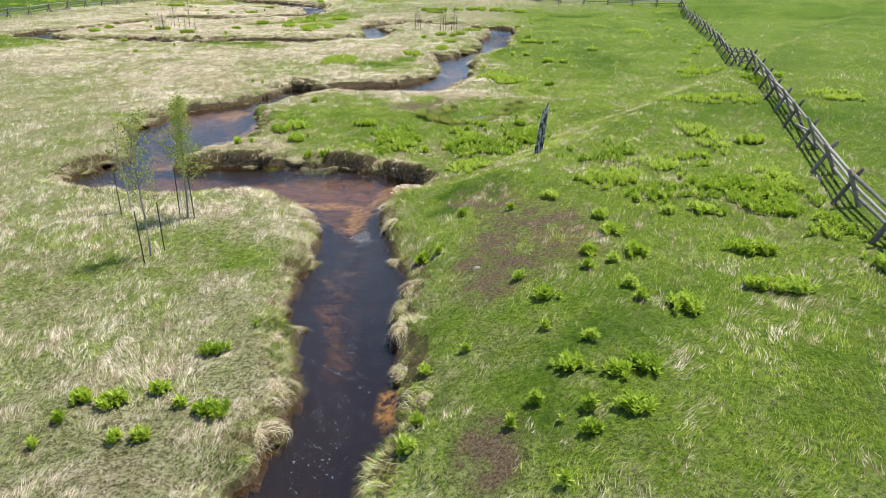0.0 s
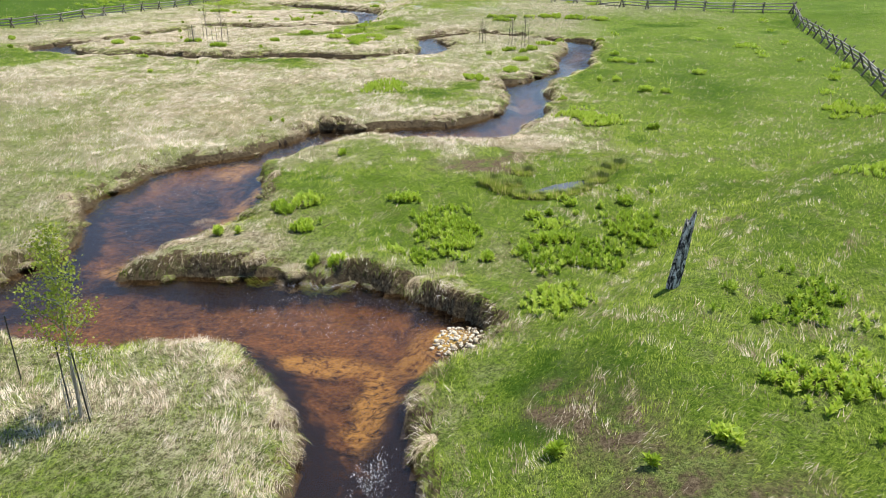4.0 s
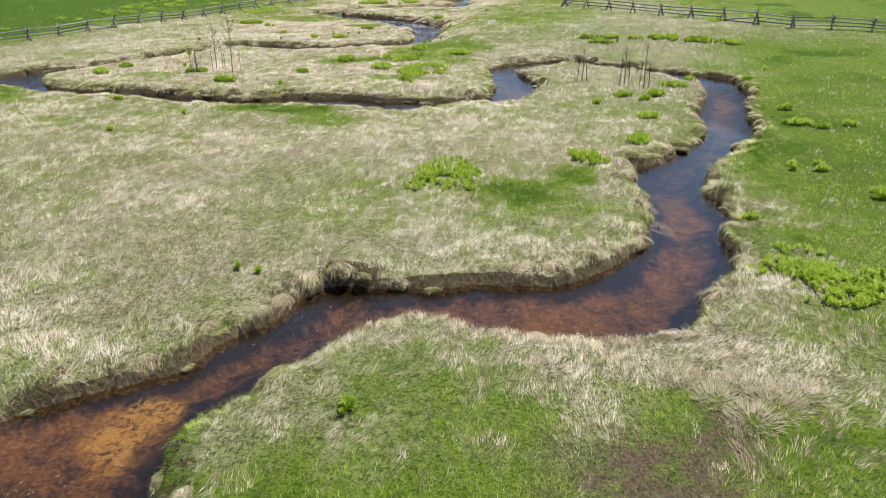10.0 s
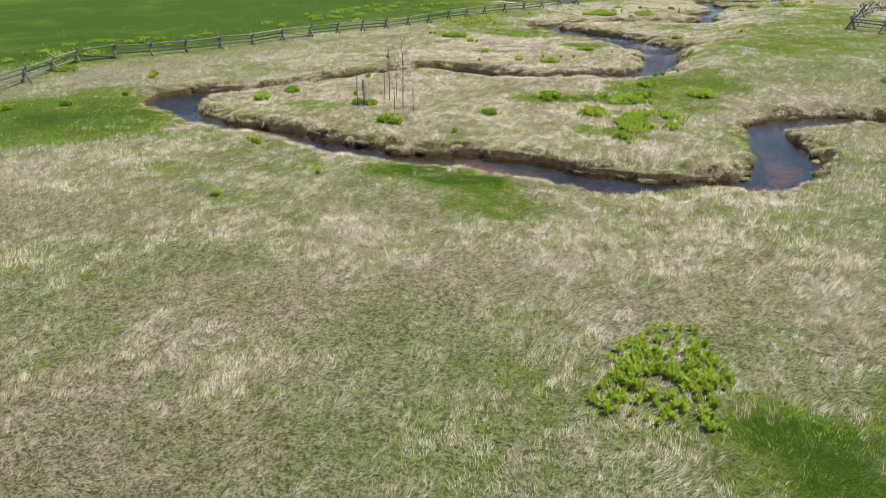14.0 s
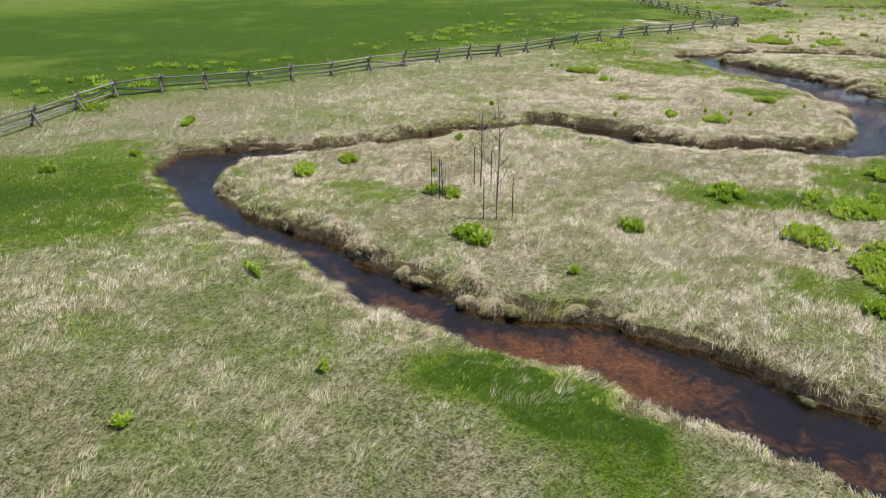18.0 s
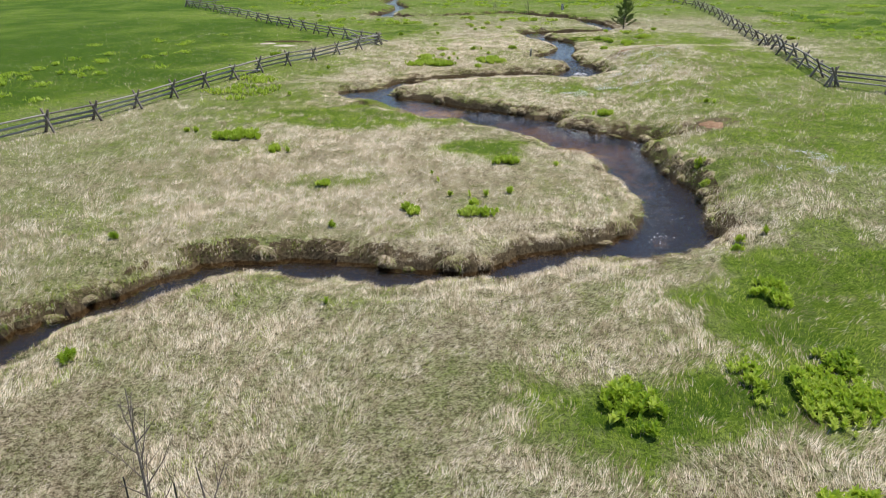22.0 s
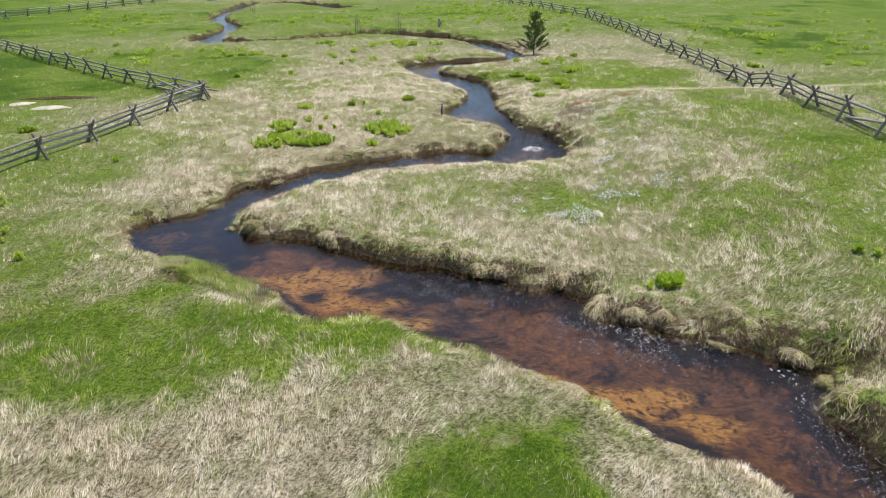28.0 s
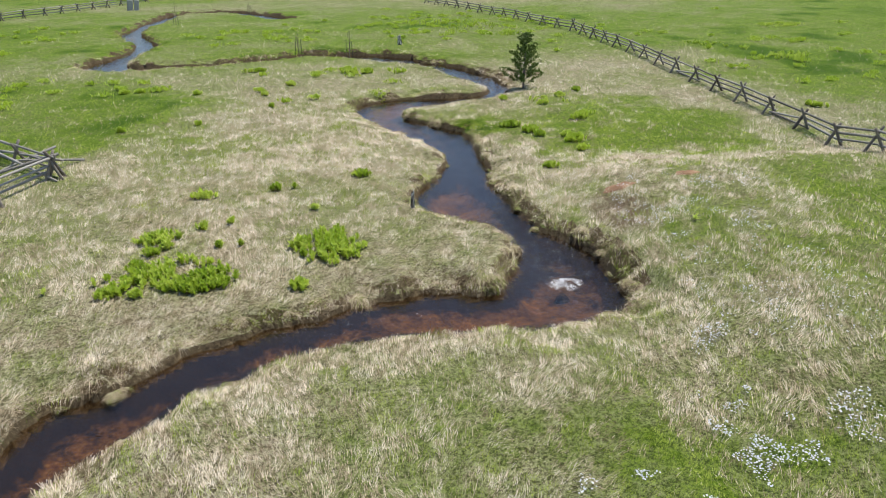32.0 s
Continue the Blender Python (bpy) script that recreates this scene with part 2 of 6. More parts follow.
RUSH = leafy("rush_blade", lambda n: ramp(n, n.nodes.new("ShaderNodeNewGeometry").outputs["Random Per Island"], [(0.0, (0.14, 0.22, 0.03)), (0.7, (0.28, 0.36, 0.06)), (1.0, (0.46, 0.43, 0.18))]), 0.6, 0.2, 0.15, True)


def water_material(name, tint, ripple):
    m, n, out = mat(name)
    tr = n.nodes.new("ShaderNodeBsdfTransparent")
    tr.inputs[0].default_value = (*tint, 1)
    gl = node(n, "ShaderNodeBsdfGlossy", Roughness=0.03)
    fr = node(n, "ShaderNodeFresnel", IOR=1.58)
    co = coords(n)
    small = noise_tex(n, co, 7.0, 3, 0.6, 0.8)
    large = noise_tex(n, co, 1.1, 2, 0.5, 0.3)
    h = math_node(n, "ADD", math_node(n, "MULTIPLY", small, math_node(n, "ADD", math_node(n, "MULTIPLY", large, 1.6), -0.35, clamp=True)), math_node(n, "MULTIPLY", large, 0.5))
    h = math_node(n, "ADD", h, math_node(n, "MULTIPLY", noise_tex(n, co, 13.0, 2, 0.5, 1.2), math_node(n, "MULTIPLY", attr(n, "riffle"), 6.5)))
    nb = bump(n, h, ripple, 0.07)
    n.links.new(nb, gl.inputs["Normal"])
    n.links.new(bump(n, h, ripple * 0.5, 0.07), fr.inputs["Normal"])
    s = n.nodes.new("ShaderNodeMixShader")
    n.links.new(fr.outputs[0], s.inputs[0])
    n.links.new(tr.outputs[0], s.inputs[1])
    n.links.new(gl.outputs[0], s.inputs[2])
    n.links.new(s.outputs[0], out.inputs[0])
    return m


WATER = water_material("stream_water", (0.77, 0.68, 0.58), 0.16)
# grey of silt, with the pool's sky reflection put into the colour
POND = surface("silty_sky_grey", lambda n: (ramp(n, noise_tex(n, coords(n), 1.5, 4), [(0.3, (0.09, 0.09, 0.08)), (0.7, (0.19, 0.20, 0.20))]), noise_tex(n, coords(n), 6), 0.05), 0.06, 0.5)
FOAM_GLINT = surface("white_foam_glint", lambda n: (ramp(n, noise_tex(n, coords(n), 30), [(0.3, (0.7, 0.72, 0.74)), (0.7, (0.85, 0.86, 0.87))]), None, 0), 0.6, 0.4)


# ---- the lie of the land ----
def vnoise(x, y, s, seed):
    """Smooth value noise from 0 to 1, cells of s metres."""
    x, y = np.asarray(x, float) / s, np.asarray(y, float) / s
    i, j = np.floor(x).astype(np.int64), np.floor(y).astype(np.int64)
    fx, fy = x - i, y - j
    fx, fy = fx * fx * (3 - 2 * fx), fy * fy * (3 - 2 * fy)

    def h(a, b):
        k = (a * 374761393 + b * 668265263 + seed * 1274126177) & 0x7FFFFFFF
        k = ((k ^ (k >> 13)) * 1103515245) & 0x7FFFFFFF
        return ((k ^ (k >> 16)) & 0xFFFF) / 65535.0
    return (h(i, j) * (1 - fx) + h(i + 1, j) * fx) * (1 - fy) + (h(i, j + 1) * (1 - fx) + h(i + 1, j + 1) * fx) * fy


def sm(v):
    v = np.clip(v, 0, 1)
    return v * v * (3 - 2 * v)


# the lines of the stream's banks, left and right, going upstream
LEFT_LOWER_1 = [(-4.2, -14), (-4, 4), (-3.7, 9.9), (-3.3, 11.4), (-3.2, 12.9), (-3.6, 14), (-3.8, 15.3), (-4.2, 16.8), (-4.3, 17.8), (-4.2, 20.1), (-4.3, 22.4), (-5, 23.8), (-6.4, 25.5), (-7.3, 26.1), (-8.9, 25.7), (-10.9, 25.2), (-12.8, 26), (-13.8, 26.2), (-15, 26.8), (-15.7, 27.9), (-15.1, 29.4), (-14.2, 31), (-14.4, 32.5), (-15.1, 33.8), (-15.6, 35.2), (-16, 36.8), (-15.4, 37.9), (-15.4, 39.4), (-14.6, 40.3), (-13.9, 41.2), (-12.1, 42.5), (-11.6, 43.8), (-11, 45), (-10.4, 46.3), (-9.8, 47.4), (-8.3, 47.3), (-6.3, 47.9), (-5.3, 48.2), (-3.6, 48.4), (-2, 49.6), (-1.1, 51.3), (-0.7, 52.4), (-0.4, 53.4), (-0.2, 55.7), (-0.6, 57.2)]
LEFT_LOWER_2 = [(-0.8, 59), (-0.8, 60.3), (0.7, 61.1), (2.1, 63.4), (3.1, 65.6), (3.4, 68), (3.4, 70.2), (4.8, 75.3)]
LEFT_LOWER = LEFT_LOWER_1 + LEFT_LOWER_2
RIGHT_LOWER_1 = [(-1.2, -14), (-1.3, 4), (-1.3, 9.9), (-1.1, 11.1), (-0.8, 12.5), (-0.8, 14.3), (-1.1, 15.3), (-1.2, 16.5), (-1, 17.8), (-1.2, 19.2), (-1.6, 21.4), (-1.9, 22.6), (-2.1, 24.3), (-1.5, 25.7), (-0.6, 27.2), (-1.8, 28.5), (-2.8, 28.9), (-4.4, 29.8), (-5.7, 29.9), (-7.1, 30), (-8.5, 30), (-10.4, 29.8), (-11.4, 29.7), (-11.2, 30.7), (-10.3, 32), (-9.6, 34), (-9.2, 35), (-9.1, 36.1), (-9.6, 37.3), (-10.1, 38.7), (-10.5, 40.1), (-10, 41.7), (-8.9, 43.7), (-7.8, 44.8), (-6.3, 45.8), (-5.3, 45.3), (-4.2, 45.3), (-3.1, 45.3), (-1.7, 45.5), (-0.6, 45.9), (0.3, 46.5), (0.4, 47.6), (1.4, 49.2), (1.9, 50.1), (2.1, 51.9)]
RIGHT_LOWER_2 = [(1.9, 52.9), (2.7, 54.6), (2, 56.5), (2.2, 57.9), (2.9, 60.1), (3.4, 61.5), (4.4, 62.6), (4.1, 63.8), (5.3, 64.9), (6, 67.6), (6.2, 70.2), (7.2, 73.9), (7.3, 76.9)]
RIGHT_LOWER = RIGHT_LOWER_1 + RIGHT_LOWER_2
LEFT_UPPER_1 = [(-13.5, 68.2), (-15, 68.4), (-16.6, 68.6), (-17.7, 68.5), (-19, 68.8), (-20, 68.7), (-21.8, 68.3), (-23.6, 68.4), (-24.8, 68.5), (-25.8, 68.2), (-26.9, 68.9), (-28.5, 69.2), (-30.1, 69.7), (-32, 69.4), (-33.9, 69.7), (-36.3, 70.1), (-38.1, 70.8), (-40.8, 71.6), (-41.9, 72.3), (-43.5, 74.5), (-42.5, 76), (-41.4, 77.6), (-39.5, 78.9), (-38.2, 79.8), (-37.3, 80.9), (-36.6, 83.3), (-36.1, 85.1), (-35.3, 86.3), (-34.3, 87.7), (-33.6, 88.9), (-32.7, 90), (-31.6, 90.4), (-30.1, 90.7), (-28.8, 90.8), (-27.7, 90.6), (-26.3, 90.5), (-25, 90.3), (-23.8, 90.5), (-23, 91.2), (-22.2, 92), (-20.9, 92.4), (-19.6, 93.2), (-18.6, 93.8), (-18.1, 95.1), (-18, 96.3)]
LEFT_UPPER_2 = [(-18, 97.4), (-18.3, 99.1), (-18.7, 100.4), (-18.9, 102), (-19.3, 103.1), (-20.3, 104.1), (-21.6, 105.7), (-22.9, 107), (-23.6, 107.8), (-24.5, 108.3), (-25.2, 109.1), (-26.8, 110.2), (-27.8, 110.2), (-29.1, 111.8), (-30, 112.7), (-31.3, 113.6), (-32.6, 114.9), (-34.1, 115.8), (-34.9, 116.8), (-35.3, 117.9), (-34.4, 119), (-33.3, 119.3), (-32.2, 121.2), (-31.6, 122.7), (-30.5, 123), (-29.4, 124), (-28.5, 124.8), (-27.2, 125.4), (-25.7, 125.7), (-24.6, 126.4), (-23, 126.9), (-21.5, 126.6), (-20.3, 126.6), (-19.6, 127.8), (-19, 129.2), (-19.4, 131.3), (-20.8, 132.7), (-21.7, 134), (-21.3, 136.1), (-20.1, 138.4), (-19.6, 141.1), (-20.8, 144.6), (-22.2, 147.1), (-23.3, 150.6), (-22.4, 153.2)]
LEFT_UPPER_3 = [(-19.1, 154.5), (-14.5, 154.6), (-13.9, 158), (-15.2, 160.8), (-17.1, 166.1), (-19.6, 170), (-21.5, 172.5)]
LEFT_UPPER = LEFT_UPPER_1 + LEFT_UPPER_2 + LEFT_UPPER_3
RIGHT_UPPER_1 = [(-13.1, 71.3), (-14.5, 71.2), (-16.1, 71.5), (-17.2, 71.7), (-19.3, 71.6), (-20.3, 71.2), (-21.3, 70.7), (-23.1, 70.1), (-24.1, 70.7), (-25.5, 70.6), (-27.8, 70.8), (-29.2, 71.5), (-31.2, 71.3), (-33.3, 71.2), (-36.4, 72), (-38.4, 73.3), (-39.6, 75.4), (-39.2, 77), (-37.8, 78.2), (-37, 79.7), (-36.3, 81.3), (-35, 83), (-34.2, 85.6), (-33.2, 86.4), (-31.7, 87.9), (-31, 89), (-28.7, 89.2), (-27.5, 89), (-26.3, 88.7), (-25.2, 89), (-23.8, 89.2), (-22.4, 89.7), (-21.3, 90.4), (-20.6, 91.2), (-19.2, 91.3), (-18.2, 91.3), (-16.4, 92.7), (-15.3, 93.9), (-15.6, 94.9), (-15.5, 96), (-15.5, 97.4), (-15.4, 98.6), (-15.5, 99.6), (-16.2, 101.9), (-16.3, 103.8)]
RIGHT_UPPER_2 = [(-16.7, 105), (-15.2, 106.2), (-16.4, 107.1), (-17.4, 108.1), (-18.4, 108.5), (-19.5, 109.1), (-20.3, 110), (-20.1, 111), (-22, 111.8), (-22.9, 112.6), (-24.2, 113.6), (-25.6, 114.2), (-27.1, 115.1), (-28.3, 116.2), (-29.5, 116.9), (-30.9, 117.3), (-31.3, 119.5), (-30.1, 120.5), (-29.4, 121.4), (-28.5, 122.4), (-27.1, 123.4), (-25.8, 124.1), (-24.7, 124.3), (-23.3, 124.3), (-21.9, 124.3), (-20.1, 124.2), (-18.2, 124.3), (-16.7, 125.2), (-16.4, 127.5), (-16.6, 129.1), (-17.6, 130.9), (-17.9, 133.7), (-18.3, 136.5), (-17.7, 138.4), (-17.7, 141.9), (-17.7, 145.4), (-20.2, 149.1), (-20.1, 150.3), (-18.4, 151.8), (-14.7, 152.5), (-12.4, 155.3), (-12, 158.8), (-13.5, 164.7), (-15.8, 168.4)]
RIGHT_UPPER = RIGHT_UPPER_1 + RIGHT_UPPER_2
# where the stream is narrow or far off, its course: x, y and half its width
MIDDLE = [(6.0, 75.1, 1.4), (6.1, 78.9, 1.4), (5.2, 80.5, 1.7), (2.1, 82.7, 1.0), (-1.3, 84.5, 0.9), (-2.7, 85.8, 1.2), (-4.5, 85.2, 1.4), (-6.1, 84.2, 1.5), (-7.4, 82.8, 1.4), (-8.2, 81.1, 1.1), (-6.9, 77.5, 1.4), (-6.6, 75.7, 1.4), (-6.8, 73.8, 1.2), (-7.7, 72.1, 1.1), (-9.4, 71.3, 0.9), (-11.4, 70.1, 1.2), (-13.3, 69.7, 1.5)]
HEAD = [(-18.6, 170.4, 1.9), (-21.0, 172.5, 1.3), (-22.7, 173.2, 1.4), (-24.6, 173.7, 1.1), (-26.4, 174.0, 0.9), (-31.5, 171.3, 0.8), (-33.3, 170.7, 0.7), (-37.1, 170.0, 0.9), (-39.0, 170.0, 1.0), (-40.9, 170.4, 1.4), (-42.2, 171.4, 1.7), (-42.3, 173.3, 1.6), (-41.5, 179.0, 0.9), (-41.4, 182.8, 1.1), (-41.7, 184.6, 1.0), (-45.0, 193.6, 1.2), (-45.2, 195.5, 1.1), (-45.1, 201.2, 0.8), (-45.0, 203.1, 1.0), (-43.9, 212.6, 1.0), (-42.2, 216.0, 1.5), (-36.8, 217.7, 1.5), (-29.2, 206.8, 1.5)]
WATER_Z = -0.10


def spline(rows, n=4):
    p = np.vstack([rows[:1], rows, rows[-1:]])
    out = []
    for i in range(1, len(p) - 2):
        a, b, c, d = p[i - 1:i + 3]
        for t in np.arange(n) / n:
            out.append(0.5 * (2 * b + (c - a) * t + (2 * a - 5 * b + 4 * c - d) * t * t + (3 * b - a - 3 * c + d) * t ** 3))
    out.append(rows[-1])
    return np.array(out)


SX, SY, SR = -64.0, -16.0, 0.2
GX, GY = SX + SR * np.arange(421), SY + SR * np.arange(1221)
SD = np.full((len(GY), len(GX)), 9.0)


def window(a, b):
    i0, i1 = np.searchsorted(GX, (min(a[0], b[0]) - 9, max(a[0], b[0]) + 9))
    j0, j1 = np.searchsorted(GY, (min(a[1], b[1]) - 9, max(a[1], b[1]) + 9))
    return slice(j0, j1), slice(i0, i1)


def beside(a, b, win):
    """How far the grid points of a window lie from the line a to b, and where along it they are nearest."""
    X, Y = np.meshgrid(GX[win[1]], GY[win[0]])
    v = b[:2] - a[:2]
    h = np.clip(((X - a[0]) * v[0] + (Y - a[1]) * v[1]) / max(v @ v, 1e-9), 0, 1)
    return np.hypot(X - a[0] - h * v[0], Y - a[1] - h * v[1]), h


BANKS = []
for left, right in ((LEFT_LOWER, RIGHT_LOWER), (LEFT_UPPER, RIGHT_UPPER)):
    left, right = spline(np.array(left), 2), spline(np.array(right), 2)
    BANKS += [left, right]
    ring = np.vstack([left, right[::-1]])
    off, wet = np.full(SD.shape, 9.0), np.zeros(SD.shape, bool)
    for a, b in zip(ring, np.roll(ring, -1, 0)):
        win = window(a, b)
        off[win] = np.minimum(off[win], beside(a, b, win)[0])
        j0, j1 = np.searchsorted(GY, (min(a[1], b[1]), max(a[1], b[1])))
        for j in range(j0, j1):
            wet[j, :np.searchsorted(GX, a[0] + (b[0] - a[0]) * (GY[j] - a[1]) / (b[1] - a[1]))] ^= True
    SD = np.minimum(SD, np.where(wet, -off, off))
for rows in (MIDDLE, HEAD):
    flow = spline(np.array(rows))
    for a, b in zip(flow[:-1], flow[1:]):
        win = window(a, b)
        d, h = beside(a, b, win)
        SD[win] = np.minimum(SD[win], d - (a[2] + (b[2] - a[2]) * h))
    u = np.gradient(flow[:, :2], axis=0)
    u /= np.linalg.norm(u, axis=1)[:, None]
    n_ = np.stack([-u[:, 1], u[:, 0]], 1) * flow[:, 2:]
    BANKS += [flow[:, :2] + n_, flow[:, :2] - n_]
X, Y = np.meshgrid(GX, GY)
SD += (vnoise(X, Y, 1.1, 3) - 0.5) * 0.34 + (vnoise(X, Y, 0.5, 4) - 0.5) * 0.34


# the banks on the downstream side of each bend shelve gently
SHELF = sm((-np.gradient(SD, SR, axis=0) - 0.15) / 0.6)
for _ in range(3):
    SHELF = (SHELF + np.roll(SHELF, 2, 0) + np.roll(SHELF, -2, 0) + np.roll(SHELF, 2, 1) + np.roll(SHELF, -2, 1)) / 5


def sample(grid, x, y):
    fx = np.clip((x - SX) / SR, 0, len(GX) - 1.001)
    fy = np.clip((y - SY) / SR, 0, len(GY) - 1.001)
    i, j = fx.astype(int), fy.astype(int)
    u, v = fx - i, fy - j
    return (grid[j, i] * (1 - u) + grid[j, i + 1] * u) * (1 - v) + (grid[j + 1, i] * (1 - u) + grid[j + 1, i + 1] * u) * v


def shore(x, y):
    """Distance from the water's edge, negative in the stream."""
    x, y = np.asarray(x, float), np.asarray(y, float)
    inside = (x > SX) & (x < GX[-1]) & (y > SY) & (y < GY[-1])
    return np.where(inside, sample(SD, x, y), 9.0)


def land(x, y):
    """The meadow without its stream."""
    x, y = np.asarray(x, float), np.asarray(y, float)
    e = -1.5 + 0.75 * np.maximum(0, y - 25)
    z = 0.35 + 1.15 * sm((x - e) / 5)
    z = z + 1.0 * sm((x + 17.5) / 5.5) * sm((y - 88) / 10) * sm((139 - y) / 7)
    near = np.exp(-((x + 20) ** 2 + (y - 100) ** 2) / 140 ** 2)
    z = z + ((vnoise(x, y, 9, 11) - 0.5) * 0.22 + (vnoise(x, y, 3.1, 12) - 0.5) * 0.12) * near
    z = z - 0.45 * np.exp(-(((x - 1.9) * 0.8 + (y - 38.3) * 0.6) / 1.9) ** 2 - (((y - 38.3) * 0.8 - (x - 1.9) * 0.6) / 0.85) ** 2)
    z = z - 0.25 * np.exp(-(((x - 8) * 0.87 - (y - 50) * 0.5) / 3.0) ** 2 - (((x - 8) * 0.5 + (y - 50) * 0.87) / 9.0) ** 2)
    return z


LX, LY = np.arange(-111, 72.0), np.arange(-21, 332.0)
LAND = land(*np.meshgrid(LX, LY))


# undercut banks: x, y, half-axes
CUT = [(-8.6, 30.4, 0.9, 0.9), (-4.0, 30.0, 1.0, 0.9), (-1.2, 28.4, 1.6, 1.0), (-9.4, 48.0, 0.9, 0.8)]


def height(x, y):
    x, y = np.asarray(x, float), np.asarray(y, float)
    fx = np.clip(x - LX[0], 0, len(LX) - 1.001)
    fy = np.clip(y - LY[0], 0, len(LY) - 1.001)
    i, j = fx.astype(int), fy.astype(int)
    u, v = fx - i, fy - j
    b = (LAND[j, i] * (1 - u) + LAND[j, i + 1] * u) * (1 - v) + (LAND[j + 1, i] * (1 - u) + LAND[j + 1, i + 1] * u) * v
    sd = shore(x, y)
    lip = np.minimum(b, WATER_Z + 0.03 + 0.50 * np.maximum(0, vnoise(x, y, 3.5, 21) - 0.45) + 0.16 * vnoise(x, y, 0.7, 24))
    wide = 0.55 + 0.9 * vnoise(x, y, 6, 25)
    shelf = sample(SHELF, np.clip(x, SX, GX[-1]), np.clip(y, SY, GY[-1]))
    wide = wide + (2.0 - wide) * shelf * sm((y - 40) / 6)
    for cx, cy, rx, ry in CUT:
        wide = wide * (1 - 0.85 * sm((1.3 - np.hypot((x - cx) / rx, (y - cy) / ry)) / 0.4))
        b = b + 0.22 * sm((1.3 - np.hypot((x - cx) / rx, (y - cy) / ry)) / 0.6) * (sd < 2)  * sm((2 - sd) / 1.2)
    s = np.clip(sd / wide, 0, 1)
    bank = lip + (b - lip) * (1 - (1 - s) ** (2.2 - 1.1 * shelf * sm((y - 40) / 6))) + (0.30 * (vnoise(x, y, 0.9, 26) - 0.45) + 0.14 * (vnoise(x, y, 0.42, 27) - 0.5)) * 4 * s * (1 - s)
    deep = WATER_Z - 0.10 - 0.38 * sm(-sd / 1.4) * (0.35 + vnoise(x, y, 4, 22))
    deep = np.maximum(deep, WATER_Z + 0.09 - 0.24 * (((x + 1.35) / 1.1) ** 2 + ((y - 26.85) / 1.0) ** 2))
    return np.where(sd > 2.0, b, np.where(sd > 0, bank, deep))


def spot(x, y):
    return float(height(np.array([x]), np.array([y]))[0])


# where fresh grass has come through: x, y, half-axes, share of green
GREEN = [(-16, 20, 16, 14, 0.42), (-9, 20, 4, 3, 0.62), (9, 20, 12, 26, 0.89), (34, 40, 21, 60, 0.93), (-2, 37, 8, 7.5, 0.88),
         (-0.5, 44.6, 3.6, 1.9, 0.12), (14, 62, 11, 36, 0.9), (-10, 31, 3.6, 1.6, 0.25), (-14, 47, 9, 5, 0.30), (-24, 60, 18, 11, 0.27),
         (-4.9, 55.2, 2.2, 2.0, 0.98), (-2.5, 57.4, 1.0, 1.5, 0.97), (-18.8, 66.8, 4.6, 1.5, 0.99), (-15.5, 65.0, 2.5, 1.3, 0.8), (-42.5, 67, 8, 8, 0.93), (-90, 115, 40, 50, 1.0), (-64, 95, 12, 26, 1.0), (-62, 125, 20, 24, 1.0), (-62, 150, 22, 18, 1.0)]
GREEN_2 = [(-24, 80, 12, 8, 0.18), (-18.3, 83.3, 5.0, 1.7, 0.97), (-15, 76.5, 2.5, 1.2, 0.75), (-31.5, 75, 2, 1.5, 0.65), (-27, 98, 13, 9, 0.04), (-30.5, 109.5, 6.5, 2.6, 0.95), (-24.2, 103.2, 1.9, 2.6, 0.97), (-23.8, 119.8, 1.1, 1.7, 0.8), (-30, 97, 2.0, 1.0, 0.7), (-40, 120, 5, 14, 0.66),
           (-13.5, 88.0, 4.2, 4.2, 0.95), (-8, 112, 8, 22, 0.72), (-14.5, 114, 3.5, 8, 0.6), (-17.8, 117.6, 2.6, 3.2, 0.72), (-24, 121, 6, 3, 0.4), (-9, 144, 8, 7, 0.9), (-42, 152, 12, 12, 0.85), (-20, 190, 60, 26, 0.78), (22, 145, 20, 50, 0.78), (-110, 190, 60, 60, 0.95), (60, 120, 45, 130, 0.9), (-20, 300, 300, 75, 0.85)]


def green_share(x, y):
    x, y = np.asarray(x, float), np.asarray(y, float)
    wx = x + (vnoise(x, y, 2.9, 31) - 0.5) * 4.2 + (vnoise(x, y, 0.8, 34) - 0.5) * 2.4
    wy = y + (vnoise(x, y, 2.9, 32) - 0.5) * 4.2 + (vnoise(x, y, 0.8, 35) - 0.5) * 2.4
    g = 0.41 - 0.15 * sm((y - 60) / 15)
    for cx, cy, rx, ry, s in GREEN + GREEN_2:
        w = min(1.0, min(rx, ry) / 5 + 0.15)
        k = sm((1.25 - np.hypot((x + (wx - x) * w - cx) / rx, (y + (wy - y) * w - cy) / ry)) / 0.65)
        g = g + (s - g) * k
    return np.clip(g + ((vnoise(x, y, 6, 33) - 0.5) * 0.34 + (vnoise(x, y, 1.9, 36) - 0.5) * 0.34) * (1 - 0.7 * (g > 0.85)), 0, 1)


